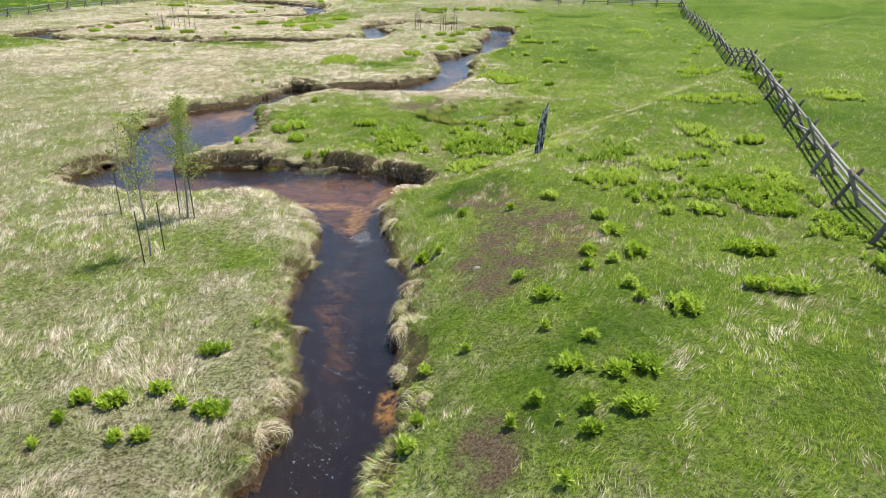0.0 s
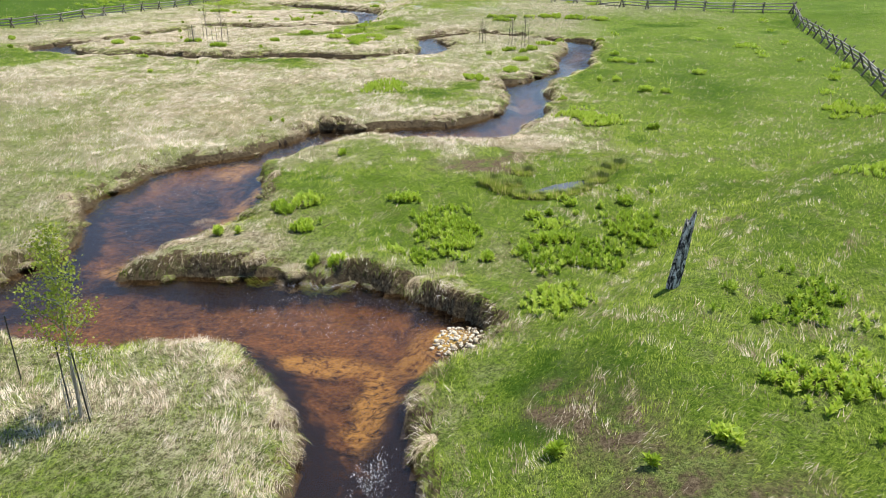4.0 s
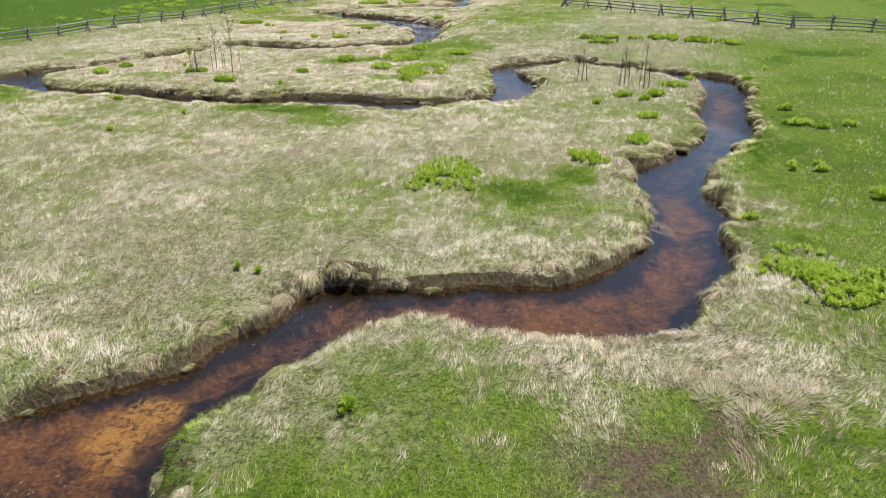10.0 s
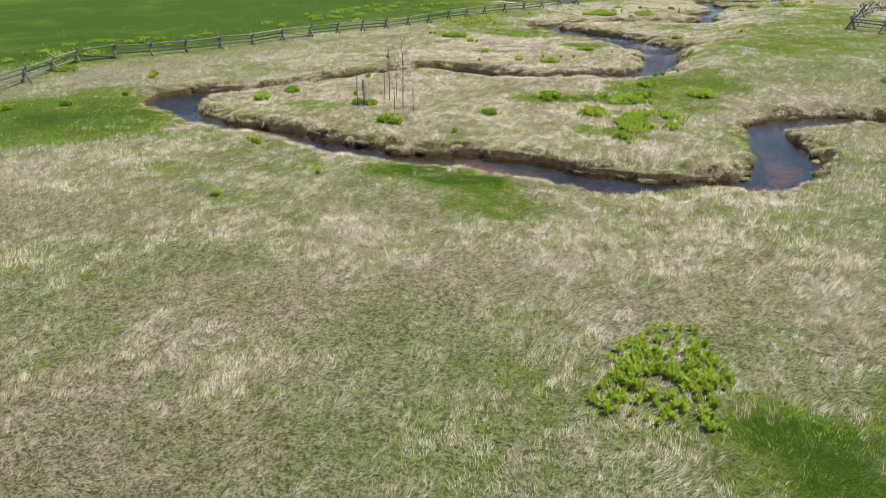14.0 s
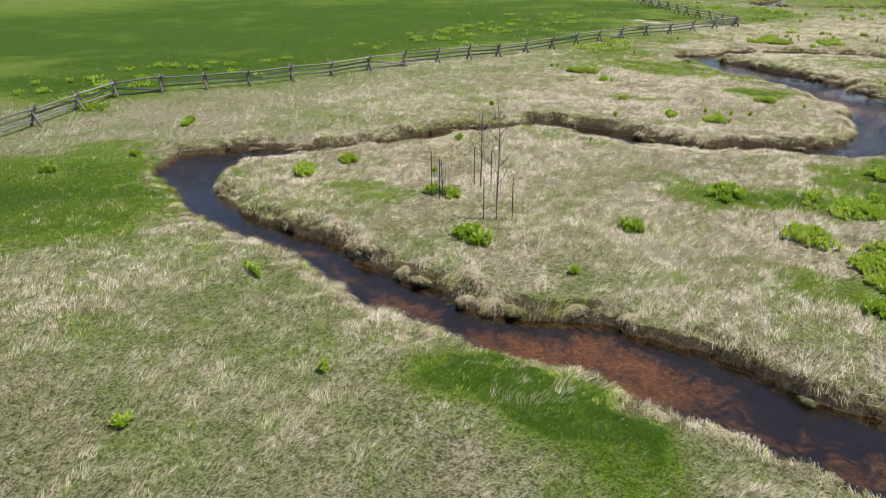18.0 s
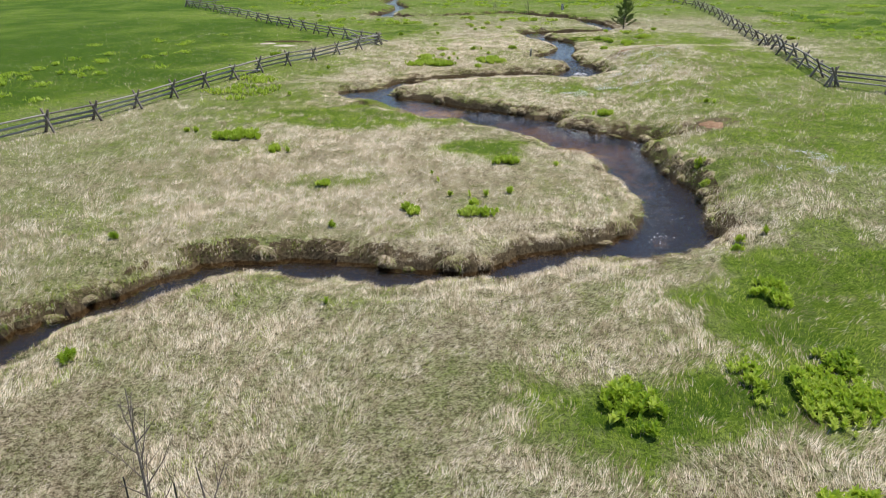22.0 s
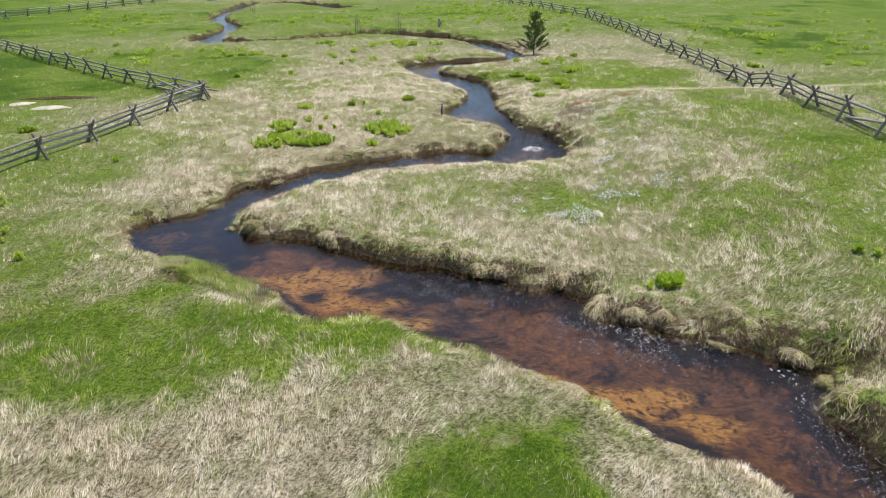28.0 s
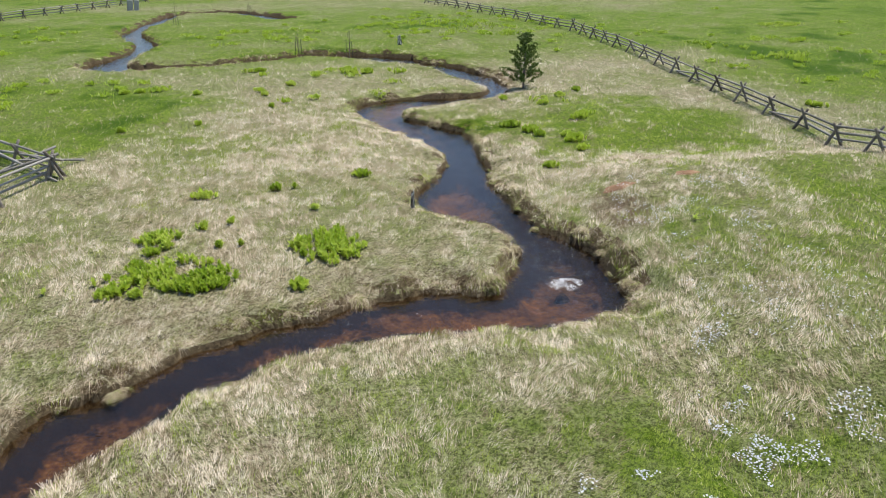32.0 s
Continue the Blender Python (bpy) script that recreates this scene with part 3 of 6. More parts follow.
# trampled and bare earth: x, y, half-axes
BARE = [(1.7, 21.9, 0.8, 1.1), (2.5, 20.5, 0.9, 0.8), (0.7, 23.2, 0.6, 0.8), (3.2, 18.2, 1.4, 1.4), (-31.8, 113.4, 1.3, 0.8), (2.2, 18.8, 1.6, 2.2), (3.6, 19.4, 1.2, 1.0), (1.2, 17.0, 1.0, 1.6), (0.8, 10.0, 0.6, 1.0), (-1.4, 40.3, 2.0, 1.0), (-15.0, 130.3, 0.9, 1.8), (-13.8, 105.6, 1.6, 1.4), (-0.2, 41.5, 0.35, 1.4), (-11.5, 160.0, 2.5, 2.0)]


def bareness(x, y):
    s = np.zeros(np.asarray(x).shape)
    for cx, cy, rx, ry in BARE:
        s = np.maximum(s, sm((1.4 - np.hypot((x - cx) / rx, (y - cy) / ry)) / 0.8))
    return s


# ---- ground and water ----
def mesh_object(name, verts, faces, mats, parent=None):
    """faces: an array, one row of corner numbers a face."""
    me = bpy.data.meshes.new(name)
    verts, faces = np.asarray(verts, np.float32), np.asarray(faces, np.int32)
    k = faces.shape[1]
    me.vertices.add(len(verts))
    me.vertices.foreach_set("co", verts.ravel())
    me.loops.add(faces.size)
    me.loops.foreach_set("vertex_index", faces.ravel())
    me.polygons.add(len(faces))
    me.polygons.foreach_set("loop_start", np.arange(len(faces), dtype=np.int32) * k)
    me.polygons.foreach_set("loop_total", np.full(len(faces), k, np.int32))
    me.update(calc_edges=True)
    for m in mats:
        me.materials.append(m)
    ob = new(name, me)
    ob.parent = parent
    return ob


def point_attr(ob, name, values):
    a = ob.data.attributes.new(name, "FLOAT", "POINT")
    a.data.foreach_set("value", np.asarray(values, np.float32))


XS = np.concatenate([[-3000, -1200, -500, -220], LX, [120, 300, 1000, 3000]])
YS = np.concatenate([[-3000, -1000, -300, -80], LY, [420, 700, 1500, 4000]])
N = 6
CI, CJ = np.meshgrid(np.arange(len(XS) - 1), np.arange(len(YS) - 1))
CI, CJ = CI.ravel(), CJ.ravel()
unit = (CI >= 4) & (CI < len(XS) - 5) & (CJ >= 4) & (CJ < len(YS) - 5)
close = unit & (shore((XS[CI] + XS[CI + 1]) / 2, (YS[CJ] + YS[CJ + 1]) / 2) < 3.0)
BIG = 100000


def quads(i, j, step):
    return np.stack([j * BIG + i, j * BIG + i + step, (j + step) * BIG + i + step, (j + step) * BIG + i], 1)


coarse = quads(CI[~close] * N, CJ[~close] * N, N)
A, B = np.meshgrid(np.arange(N), np.arange(N))
fine = quads((CI[close][:, None] * N + A.ravel()).ravel(), (CJ[close][:, None] * N + B.ravel()).ravel(), 1)
keys, idx = np.unique(np.concatenate([coarse, fine]).ravel(), return_inverse=True)
ki, kj = keys % BIG, keys // BIG


def along(grid, k):
    i = np.minimum(k // N, len(grid) - 2)
    return grid[i] + (grid[i + 1] - grid[i]) * (k / N - i)


VX, VY = along(XS, ki), along(YS, kj)
# draw the vertices beside the water's edge onto it
edge = shore(VX, VY)
gx = (shore(VX + 0.1, VY) - shore(VX - 0.1, VY)) / 0.2
gy = (shore(VX, VY + 0.1) - shore(VX, VY - 0.1)) / 0.2
pull = np.where(np.abs(edge) < 0.09, (0.012 - edge) / np.maximum(gx * gx + gy * gy, 0.4), 0)
VX, VY = VX + gx * pull, VY + gy * pull
VZ = height(VX, VY)
GQ = idx.reshape(-1, 4)
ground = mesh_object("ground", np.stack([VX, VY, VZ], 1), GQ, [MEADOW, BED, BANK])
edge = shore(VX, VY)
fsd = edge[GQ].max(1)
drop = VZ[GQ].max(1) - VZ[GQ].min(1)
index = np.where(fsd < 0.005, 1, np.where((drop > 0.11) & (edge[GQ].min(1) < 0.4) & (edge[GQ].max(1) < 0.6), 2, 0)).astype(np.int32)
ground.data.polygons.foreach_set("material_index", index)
ground.data.polygons.foreach_set("use_smooth", np.ones(len(GQ), bool))
point_attr(ground, "green", green_share(VX, VY))
point_attr(ground, "soil", bareness(VX, VY))
# sand lies along the insides of the bends
SAND = [(-10.2, 36.6, 0.45, 1.4), (-10.5, 34.8, 0.5, 1.3), (-10.8, 33.2, 0.6, 1.1), (-11.4, 31.9, 0.7, 0.9), (-12.0, 30.5, 0.7, 0.8), (-22.4, 107.1, 1.2, 0.6), (-20.9, 106.0, 1.1, 0.6), (-19.4, 105.2, 0.9, 0.6), (-12.0, 40.5, 0.8, 1.2), (-28.4, 113.6, 1.8, 0.9), (-27.2, 112.0, 1.3, 0.8), (-25.6, 110.8, 1.6, 0.6), (-30.2, 119.0, 0.4, 1.6),
        (-21.0, 106.2, 1.8, 0.7), (-2.0, 26.5, 0.8, 1.0), (-1.0, 12.6, 0.35, 1.2), (-4.6, 26.2, 1.3, 0.4), (-3.2, 24.5, 0.5, 1.5)]
sandy = np.zeros(len(VX))
for cx, cy, rx, ry in SAND:
    sandy = np.maximum(sandy, sm((1.3 - np.hypot((VX - cx) / rx, (VY - cy) / ry) + 1.1 * (vnoise(VX, VY, 0.6, 29) - 0.5)) / 0.9))
point_attr(ground, "sand", sandy)
DEEP = [(-31.8, 117.5, 1.8, 3.0, 0.6), (-24.5, 112.8, 2.6, 0.6, 0.5), (-27, 90, 9, 4, 0.7), (-17.0, 94, 2.5, 5, 0.5), (-26, 124, 5, 2.5, 0.35), (-2.5, 14, 2.5, 9, 0.6), (-14.8, 28.6, 2.2, 2.6, 0.45), (-39, 74, 4, 4, 0.5), (-6.5, 29.6, 4, 0.8, 0.45), (-28.2, 112.4, 0.35, 0.3, 1.2), (-13, 36, 1.6, 3, 0.3), (-36, 82, 4, 8, 0.6)]
# bed painted darker upstream, standing in for light lost in the water
dark_bed = 0.34 * sm((VY - 44) / 12) * sm((np.hypot((VX + 27) / 7, (VY - 112) / 6) - 0.8) / 0.5) * sm((np.hypot((VX + 24) / 9, (VY - 68.5) / 5.5) - 0.8) / 0.5)
for cx, cy, rx, ry, s in DEEP:
    dark_bed = np.maximum(dark_bed, s * sm((1.3 - np.hypot((VX - cx) / rx, (VY - cy) / ry)) / 0.5))
# weed and silt in dark patches; undercut shade painted in along the banks
point_attr(ground, "weed_shade", np.clip(sm(1 + edge / 1.0) + (vnoise(VX, VY, 5, 23) - 0.5) * 0.8 + dark_bed, 0, 1))
tagged(ground, "meadow of straw and fresh green grass cut by a stream", "ground", kind="structure")

wi, wj = np.meshgrid(np.arange(168), np.arange(488))
wx, wy = SX + 0.5 * wi.ravel(), SY + 0.5 * wj.ravel()
wet = shore(wx + 0.25, wy + 0.25) < 0.55
wq = (wj.ravel() * BIG + wi.ravel())[wet]
wq = np.stack([wq, wq + 1, wq + BIG + 1, wq + BIG], 1)
wk, wn_ = np.unique(wq.ravel(), return_inverse=True)
water = mesh_object("water", np.stack([SX + 0.5 * (wk % BIG), SY + 0.5 * (wk // BIG), np.full(len(wk), WATER_Z)], 1), wn_.reshape(-1, 4), [WATER])
RIFFLE = [(-2.4, 14.0, 1.6, 9.0), (-5.0, 29.0, 3.5, 1.6), (-16.6, 98.0, 1.8, 8.0), (-19.5, 107.5, 3.4, 3.0), (-17.5, 129.0, 2.5, 4.5), (-23.0, 111.0, 3.0, 2.0), (6.0, 72.0, 2, 5), (-40.5, 74.0, 3, 3)]
wxy = np.stack([SX + 0.5 * (wk % BIG), SY + 0.5 * (wk // BIG)], 1)
rough_water = np.full(len(wxy), 0.12)
for cx, cy, rx, ry in RIFFLE:
    rough_water = np.maximum(rough_water, sm((1.5 - np.hypot((wxy[:, 0] - cx) / rx, (wxy[:, 1] - cy) / ry)) / 0.9))
point_attr(water, "riffle", rough_water)
tagged(water, "clear tea-brown stream water rippling between grass banks", "water", kind="structure")


# ---- small makers ----
def part(name, bm, material, parent=None, label=""):
    """Links a bmesh as one mesh object under a thing or a part."""
    me = bpy.data.meshes.new(name)
    bm.to_mesh(me)
    bm.free()
    me.materials.append(material)
    ob = new(name, me)
    ob.parent = parent
    return tagged(ob, label) if label else ob


def thing(name, x, y, z, label, category, group="", kind=""):
    ob = new(name)
    ob.empty_display_size = 0.2
    ob.location = (x, y, z)
    return tagged(ob, label, category, group, kind)


def tube(bm, pts, radii, sides=6, rng=None, rough=0.0):
    """A tapered, closed pole through pts."""
    rings = []
    for k, p in enumerate(pts):
        d = Vector(pts[min(k + 1, len(pts) - 1)]) - Vector(pts[max(k - 1, 0)])
        q = d.to_track_quat("Z", "Y")
        ring = []
        for s in range(sides):
            a = 2 * math.pi * s / sides
            r = radii[k] * (1 + (rng.uniform(-rough, rough) if rng else 0))
            ring.append(bm.verts.new(Vector(p) + q @ Vector((r * math.cos(a), r * math.sin(a), 0))))
        rings.append(ring)
    for u, w in zip(rings[:-1], rings[1:]):
        for s in range(sides):
            bm.faces.new((u[s], u[(s + 1) % sides], w[(s + 1) % sides], w[s]))
    bm.faces.new(rings[0][::-1])
    bm.faces.new(rings[-1])


# ---- fences ----
def pole_mesh(name, length, r0, r1, seed, material, bow=0.03):
    """A peeled pole that lies along x from the origin, with a slight bow."""
    rng = random.Random(seed)
    bm = bmesh.new()
    k = 6
    by, bz = rng.uniform(-bow, bow), rng.uniform(-bow, bow)
    pts = [(length * i / k, by * math.sin(math.pi * i / k), bz * math.sin(math.pi * i / k)) for i in range(k + 1)]
    tube(bm, pts, [r0 + (r1 - r0) * i / k for i in range(k + 1)], 7, rng, 0.10)
    me = bpy.data.meshes.new(name)
    bm.to_mesh(me)
    bm.free()
    me.materials.append(material)
    for p in me.polygons:
        p.use_smooth = True
    return me


RAILS = [pole_mesh("rail", 1.0, 0.050, 0.062, s, GREY_WOOD, 0.012) for s in range(4)]
LEGS = [pole_mesh("leg", 1.0, 0.075, 0.060, s + 10, DARK_WOOD, 0.01) for s in range(3)]


def lay(name, me, a, b, parent, fat=1.0):
    """A pole from a to b, in the world."""
    a, b = Vector(a), Vector(b)
    ob = new(name, me)
    ob.parent = parent
    q = (b - a).to_track_quat("X", "Z")
    ob.matrix_local = Matrix.Translation(a - parent.location) @ q.to_matrix().to_4x4() @ Matrix.Diagonal(((b - a).length, fat, fat, 1))
    return ob


def fence(corners, label, seed, side, fallen=()):
    """Crossed log bucks about 3.2 m apart, carrying three rails. side: on which side the lower rails hang."""
    rng = random.Random(seed)
    x0, y0 = corners[0]
    f = thing("fence", x0, y0, spot(x0, y0), label, "fence", "log fences of the meadow")
    stops = []
    for (ax, ay), (bx, by) in zip(corners[:-1], corners[1:]):
        n = max(1, round(math.hypot(bx - ax, by - ay) / 3.25))
        stops += [(ax + (bx - ax) * i / n, ay + (by - ay) * i / n) for i in range(n)]
    stops.append(corners[-1])
    tops = []
    for i, (x, y) in enumerate(stops):
        u = Vector(stops[min(i + 1, len(stops) - 1)]) - Vector(stops[max(i - 1, 0)])
        u.normalize()
        w = Vector((-u.y, u.x))
        z = spot(x, y)
        h = 0.98 + rng.uniform(-0.06, 0.06)
        lean = rng.uniform(-0.06, 0.06)
        for s in (-1, 1):
            foot = Vector((x, y, 0)) + Vector((*(w * s * rng.uniform(0.34, 0.43)), 0)) + Vector((*(u * 0.05 * s), 0))
            foot.z = spot(foot.x, foot.y) - 0.03
            head = Vector((x, y, z + h + rng.uniform(0.06, 0.24))) - Vector((*(w * s * 0.20), 0)) + Vector((*(u * (0.05 * s + lean)), 0))
            lay("leg", LEGS[rng.randrange(3)], foot, head, f, rng.uniform(0.9, 1.15))
        tops.append((Vector((x, y, z)), u, w, h))
    for i in range(len(tops) - 1):
        (p, u, w, h), (q, u2, w2, h2) = tops[i], tops[i + 1]
        d = (q - p).normalized()
        for level, off in ((0.94, 0.0), (0.62, 0.13), (0.30, 0.24)):
            a = p + Vector((*(w * side * off), h * level)) - d * rng.uniform(0.10, 0.30)
            b = q + Vector((*(w2 * side * off), h2 * level)) + d * rng.uniform(0.10, 0.30)
            a.z += rng.uniform(-0.04, 0.04)
            b.z += rng.uniform(-0.04, 0.04)
            if i in fallen and level < 0.9:
                if level > 0.5:
                    b.z = q.z + 0.12
                else:
                    a.z, b.z = p.z + 0.10, q.z + 0.07
            lay("rail", RAILS[rng.randrange(4)], a, b, f, rng.uniform(0.85, 1.15))
    return f


fence([(11.3, 14.5), (12.4, 20.7), (15.3, 30.8), (18.5, 42.5), (24.2, 65.0), (30.2, 95.5)], "weathered grey log buck-and-rail fence along the green pasture", 1, -1, (4, 9))
fence([(30.2, 95.5), (15.0, 97.2), (10.2, 102.0), (2.6, 109.0), (-4.4, 114.8)], "weathered grey log buck-and-rail fence across the meadow's end", 2, -1, (6,))
fence([(-4.4, 114.8), (-3.3, 127.5), (-0.6, 141.0), (1.6, 168.0), (2.0, 184.0), (-2.3, 203.0), (-8.0, 222.0)], "weathered log buck-and-rail fence with a leaning rail", 3, -1, (2, 8, 12))
fence([(-44.0, 54.0), (-51.5, 69.4), (-56.6, 79.2), (-53.0, 86.8), (-47.2, 104.5), (-42.5, 123.5), (-36.4, 139.5)], "weathered log buck-and-rail fence with fallen rails by corn lilies", 4, 1, (8, 14, 22))
fence([(-36.4, 139.5), (-45.0, 148.5), (-60.6, 166.9), (-75.0, 182.5)], "weathered log buck-and-rail fence running back from the corner", 5, -1, (1,))
fence([(-75.0, 182.5), (-72.0, 196.0), (-60.3, 215.3), (-50.0, 238.0)], "far weathered log buck-and-rail fence behind the stream", 6, 1)

corner = thing("rail_pile", -37.0, 140.2, spot(-37.0, 140.2), "loose weathered rails leaning crosswise at the fence corner", "rails")
for i, (a, c) in enumerate([((-36.2, 139.0, 0.05), (-39.6, 141.6, 0.95)), ((-37.6, 139.4, 0.9), (-36.0, 142.2, 0.05)), ((-39.4, 139.6, 0.06), (-37.0, 142.0, 0.8)), ((-36.0, 139.6, 0.75), (-39.8, 142.9, 0.5)), ((-38.3, 138.6, 0.6), (-36.1, 139.6, 1.05))]):
    lay("rail", RAILS[i % 4], (a[0], a[1], spot(a[0], a[1]) + a[2]), (c[0], c[1], spot(c[0], c[1]) + c[2]), corner)


# ---- corn lilies ----
def leaf_rows(az, z0, length, width, e0, e1, k=4):
    """Rows of left, middle and right points of one pleated leaf."""
    rows, p, c, s = [], Vector((0.012 * math.cos(az), 0.012 * math.sin(az), z0)), math.cos(az), math.sin(az)
    for i in range(k + 1):
        u = i / k
        e = e0 + (e1 - e0) * u
        half = 0.5 * width * math.sin(math.pi * min(1, 0.12 + 0.88 * u) ** 0.8)
        side = Vector((-s, c, 0)) * half
        lift = Vector((-c * math.sin(e), -s * math.sin(e), math.cos(e))) * half * 0.45
        rows.append((p + side + lift, p.copy(), p - side + lift))
        p += Vector((c * math.cos(e), s * math.cos(e), math.sin(e))) * (length / k)
    return rows


def add_leaf(bm, rows, first=None):
    vs = [[bm.verts.new(p) for p in r] for r in rows]
    if first:
        vs[0] = first
    for a, b in zip(vs[:-1], vs[1:]):
        for s in (0, 1):
            bm.faces.new((a[s], a[s + 1], b[s + 1], b[s]))


def smooth(me):
    for p in me.polygons:
        p.use_smooth = True
    return me


def stalk_leaves(seed):
    rng = random.Random(seed)
    n = rng.randint(10, 12)
    h = rng.uniform(0.14, 0.24)
    out = []
    for i in range(n):
        u = i / (n - 1)
        out.append((i * 2.4 + rng.uniform(-0.3, 0.3), 0.02 + h * u, rng.uniform(0.19, 0.26) * (1 - 0.2 * u), rng.uniform(0.085, 0.12) * (1 - 0.25 * u),
                    radians(rng.uniform(40, 58) + 28 * u), radians(rng.uniform(-5, 28) + 35 * u)))
    return h, out


STALKS, LEAVES = [], []
for s in range(6):
    h, leaves = stalk_leaves(40 + s)
    bm = bmesh.new()
    levels = [-0.02] + [leaves[i][1] for i in (1, 4, 7)] + [h + 0.04]
    rings = [[bm.verts.new((0.015 * math.cos(a), 0.015 * math.sin(a), z)) for a in np.arange(6) * math.pi / 3] for z in levels]
    for u, w in zip(rings[:-1], rings[1:]):
        for i in range(6):
            bm.faces.new((u[i], u[(i + 1) % 6], w[(i + 1) % 6], w[i]))
    for i, row in enumerate(leaves):
        k, ring = round(row[0] / (math.pi / 3)), rings[min(3, 1 + i // 3)]
        add_leaf(bm, leaf_rows(*row), [ring[(k + 1) % 6], ring[k % 6], ring[(k - 1) % 6]])
    me = bpy.data.meshes.new("stalk")
    bm.to_mesh(me)
    bm.free()
    me.materials.append(LILY)
    STALKS.append(smooth(me))
    bm = bmesh.new()
    tube(bm, [(0, 0, -0.02), (0, 0, h + 0.03)], [0.018, 0.008], 5)
    stem = bpy.data.meshes.new("stem")
    bm.to_mesh(stem)
    bm.free()
    stem.materials.append(LILY)
    single = []
    for row in leaves:
        bm = bmesh.new()
        add_leaf(bm, leaf_rows(*row))
        me = bpy.data.meshes.new("leaf")
        bm.to_mesh(me)
        bm.free()
        me.materials.append(LILY)
        single.append(smooth(me))
    LEAVES.append((stem, single))


STALK_PARTS = []
for s in range(6):
    h, leaves = stalk_leaves(60 + s)
    co, fc = [], []
    for row in leaves:
        q = len(co)
        co += [p for r in leaf_rows(*row, k=2) for p in r]
        fc += [(q, q + 1, q + 4, q + 3), (q + 1, q + 2, q + 5, q + 4), (q + 3, q + 4, q + 7, q + 6), (q + 4, q + 5, q + 8, q + 7)]
    STALK_PARTS.append((np.array([tuple(p) for p in co]), np.array(fc)))


def lily(x, y, rx, ry, count, extra, rng, label, split=False, tall=1.0):
    """A clump: single stalks, and the crowd of smaller ones between them as one mass."""
    while float(shore([x], [y])[0]) < 0.12:
        x += 0.15 * math.copysign(1, float(shore([x + 0.3], [y])[0] - shore([x - 0.3], [y])[0]))
        y += 0.15 * math.copysign(1, float(shore([x], [y + 0.3])[0] - shore([x], [y - 0.3])[0]))
    z = spot(x, y)
    t = thing("corn_lily", x, y, z, label, "plant", "corn lilies of the meadow")
    mass, faces, base = [], [], 0
    total = count + extra
    order = list(range(total))
    rng.shuffle(order)
    for n, i in enumerate(order):
        r, a = math.sqrt((i + 0.5) / total), i * 2.4 + rng.uniform(-0.5, 0.5)
        edge = 1 + 0.28 * math.sin(2 * a + x) + 0.18 * math.sin(5 * a + y)
        px, py = x + (r * rx * edge) * math.cos(a), y + (r * ry * edge) * math.sin(a)
        if total > 40 and float(vnoise(px, py, 0.8, 77)) < 0.32:
            continue
        if float(shore([px], [py])[0]) < 0.05:
            continue
        sc = rng.uniform(0.72, 1.05) * tall * (1.1 - 0.25 * r)
        lean = 24 * r if total < 40 else rng.uniform(0, 14)
        m = pose(px - x, py - y, spot(px, py) - z, lean * -math.sin(a), lean * math.cos(a), rng.uniform(0, 360)) @ Matrix.Scale(sc, 4)
        k = rng.randrange(6)
        if n >= count:
            co, f = STALK_PARTS[k]
            mm = np.array(m)
            mass.append(co @ mm[:3, :3].T + mm[:3, 3])
            faces.append(f + base)
            base += len(co)
            continue
        ob = new("stalk", LEAVES[k][0] if split else STALKS[k])
        ob.parent = t
        ob.matrix_local = m
        if split:
            for me in LEAVES[k][1]:
                new("leaf", me).parent = ob
    if mass:
        ob = mesh_object("leaf_mass", np.concatenate(mass), np.concatenate(faces), [LILY], t)
        ob.data.polygons.foreach_set("use_smooth", np.ones(len(ob.data.polygons), bool))
        tagged(ob, kind="stuff")
    return t


LILIES_1 = [(-5.2, 14.0, 0.6), (-7.5, 11.5, 0.4), (-7.4, 12.2, 0.6), (-6.7, 12.1, 0.7), (-5.9, 12.5, 0.5), (-6.2, 10.9, 0.4), (-5.7, 11.0, 0.5), (-5.3, 12.0, 0.4), (-4.6, 11.8, 0.7), (-7.6, 10.7, 0.3), (-4.6, 15.2, 0.2), (-0.4, 13.0, 0.4), (-0.5, 11.3, 0.4), (-0.7, 10.5, 0.5), (0.5, 13.4, 0.3), (-0.6, 19.3, 0.5), (-0.1, 19.1, 0.4), (0.6, 21.7, 0.4), (1.9, 16.1, 0.4), (2.4, 14.9, 0.6), (2.2, 13.5, 0.3), (2.5, 11.9, 0.7), (3.0, 12.8, 0.4), (3.3, 11.5, 0.6), (3.9, 11.7, 0.7), (3.3, 10.4, 0.7), (1.7, 11.0, 0.4), (1.2, 10.5, 0.3), (2.6, 10.5, 0.4), (2.5, 9.9, 0.4)]
LILIES_2 = [(2.1, 10.3, 0.2), (4.4, 15.2, 0.5), (4.5, 14.5, 0.4), (5.4, 14.1, 0.9), (3.8, 17.1, 0.6), (3.6, 16.2, 0.4), (4.3, 16.6, 0.4), (5.0, 17.1, 0.7), (4.6, 19.7, 0.6), (3.4, 21.5, 0.6), (8.1, 17.2, 1.0), (7.5, 15.1, 0.8), (8.1, 14.9, 0.9), (10.5, 16.4, 1.0), (10.8, 16.0, 1.0), (1.9, 8.8, 0.3), (2.1, 21.0, 0.3), (7.5, 20.1, 1.0), (6.7, 20.0, 0.5), (4.7, 18.5, 0.7), (12.5, 28.4, 1.2), (-7.4, 35.2, 1.3), (-8.1, 34.5, 0.8), (-7.8, 34.1, 0.7), (-6.7, 32.8, 1.0), (-9.4, 32.0, 0.5), (-8.8, 32.1, 0.3), (-5.9, 30.3, 0.5), (-5.2, 30.2, 0.6), (-4.0, 35.8, 1.1)]
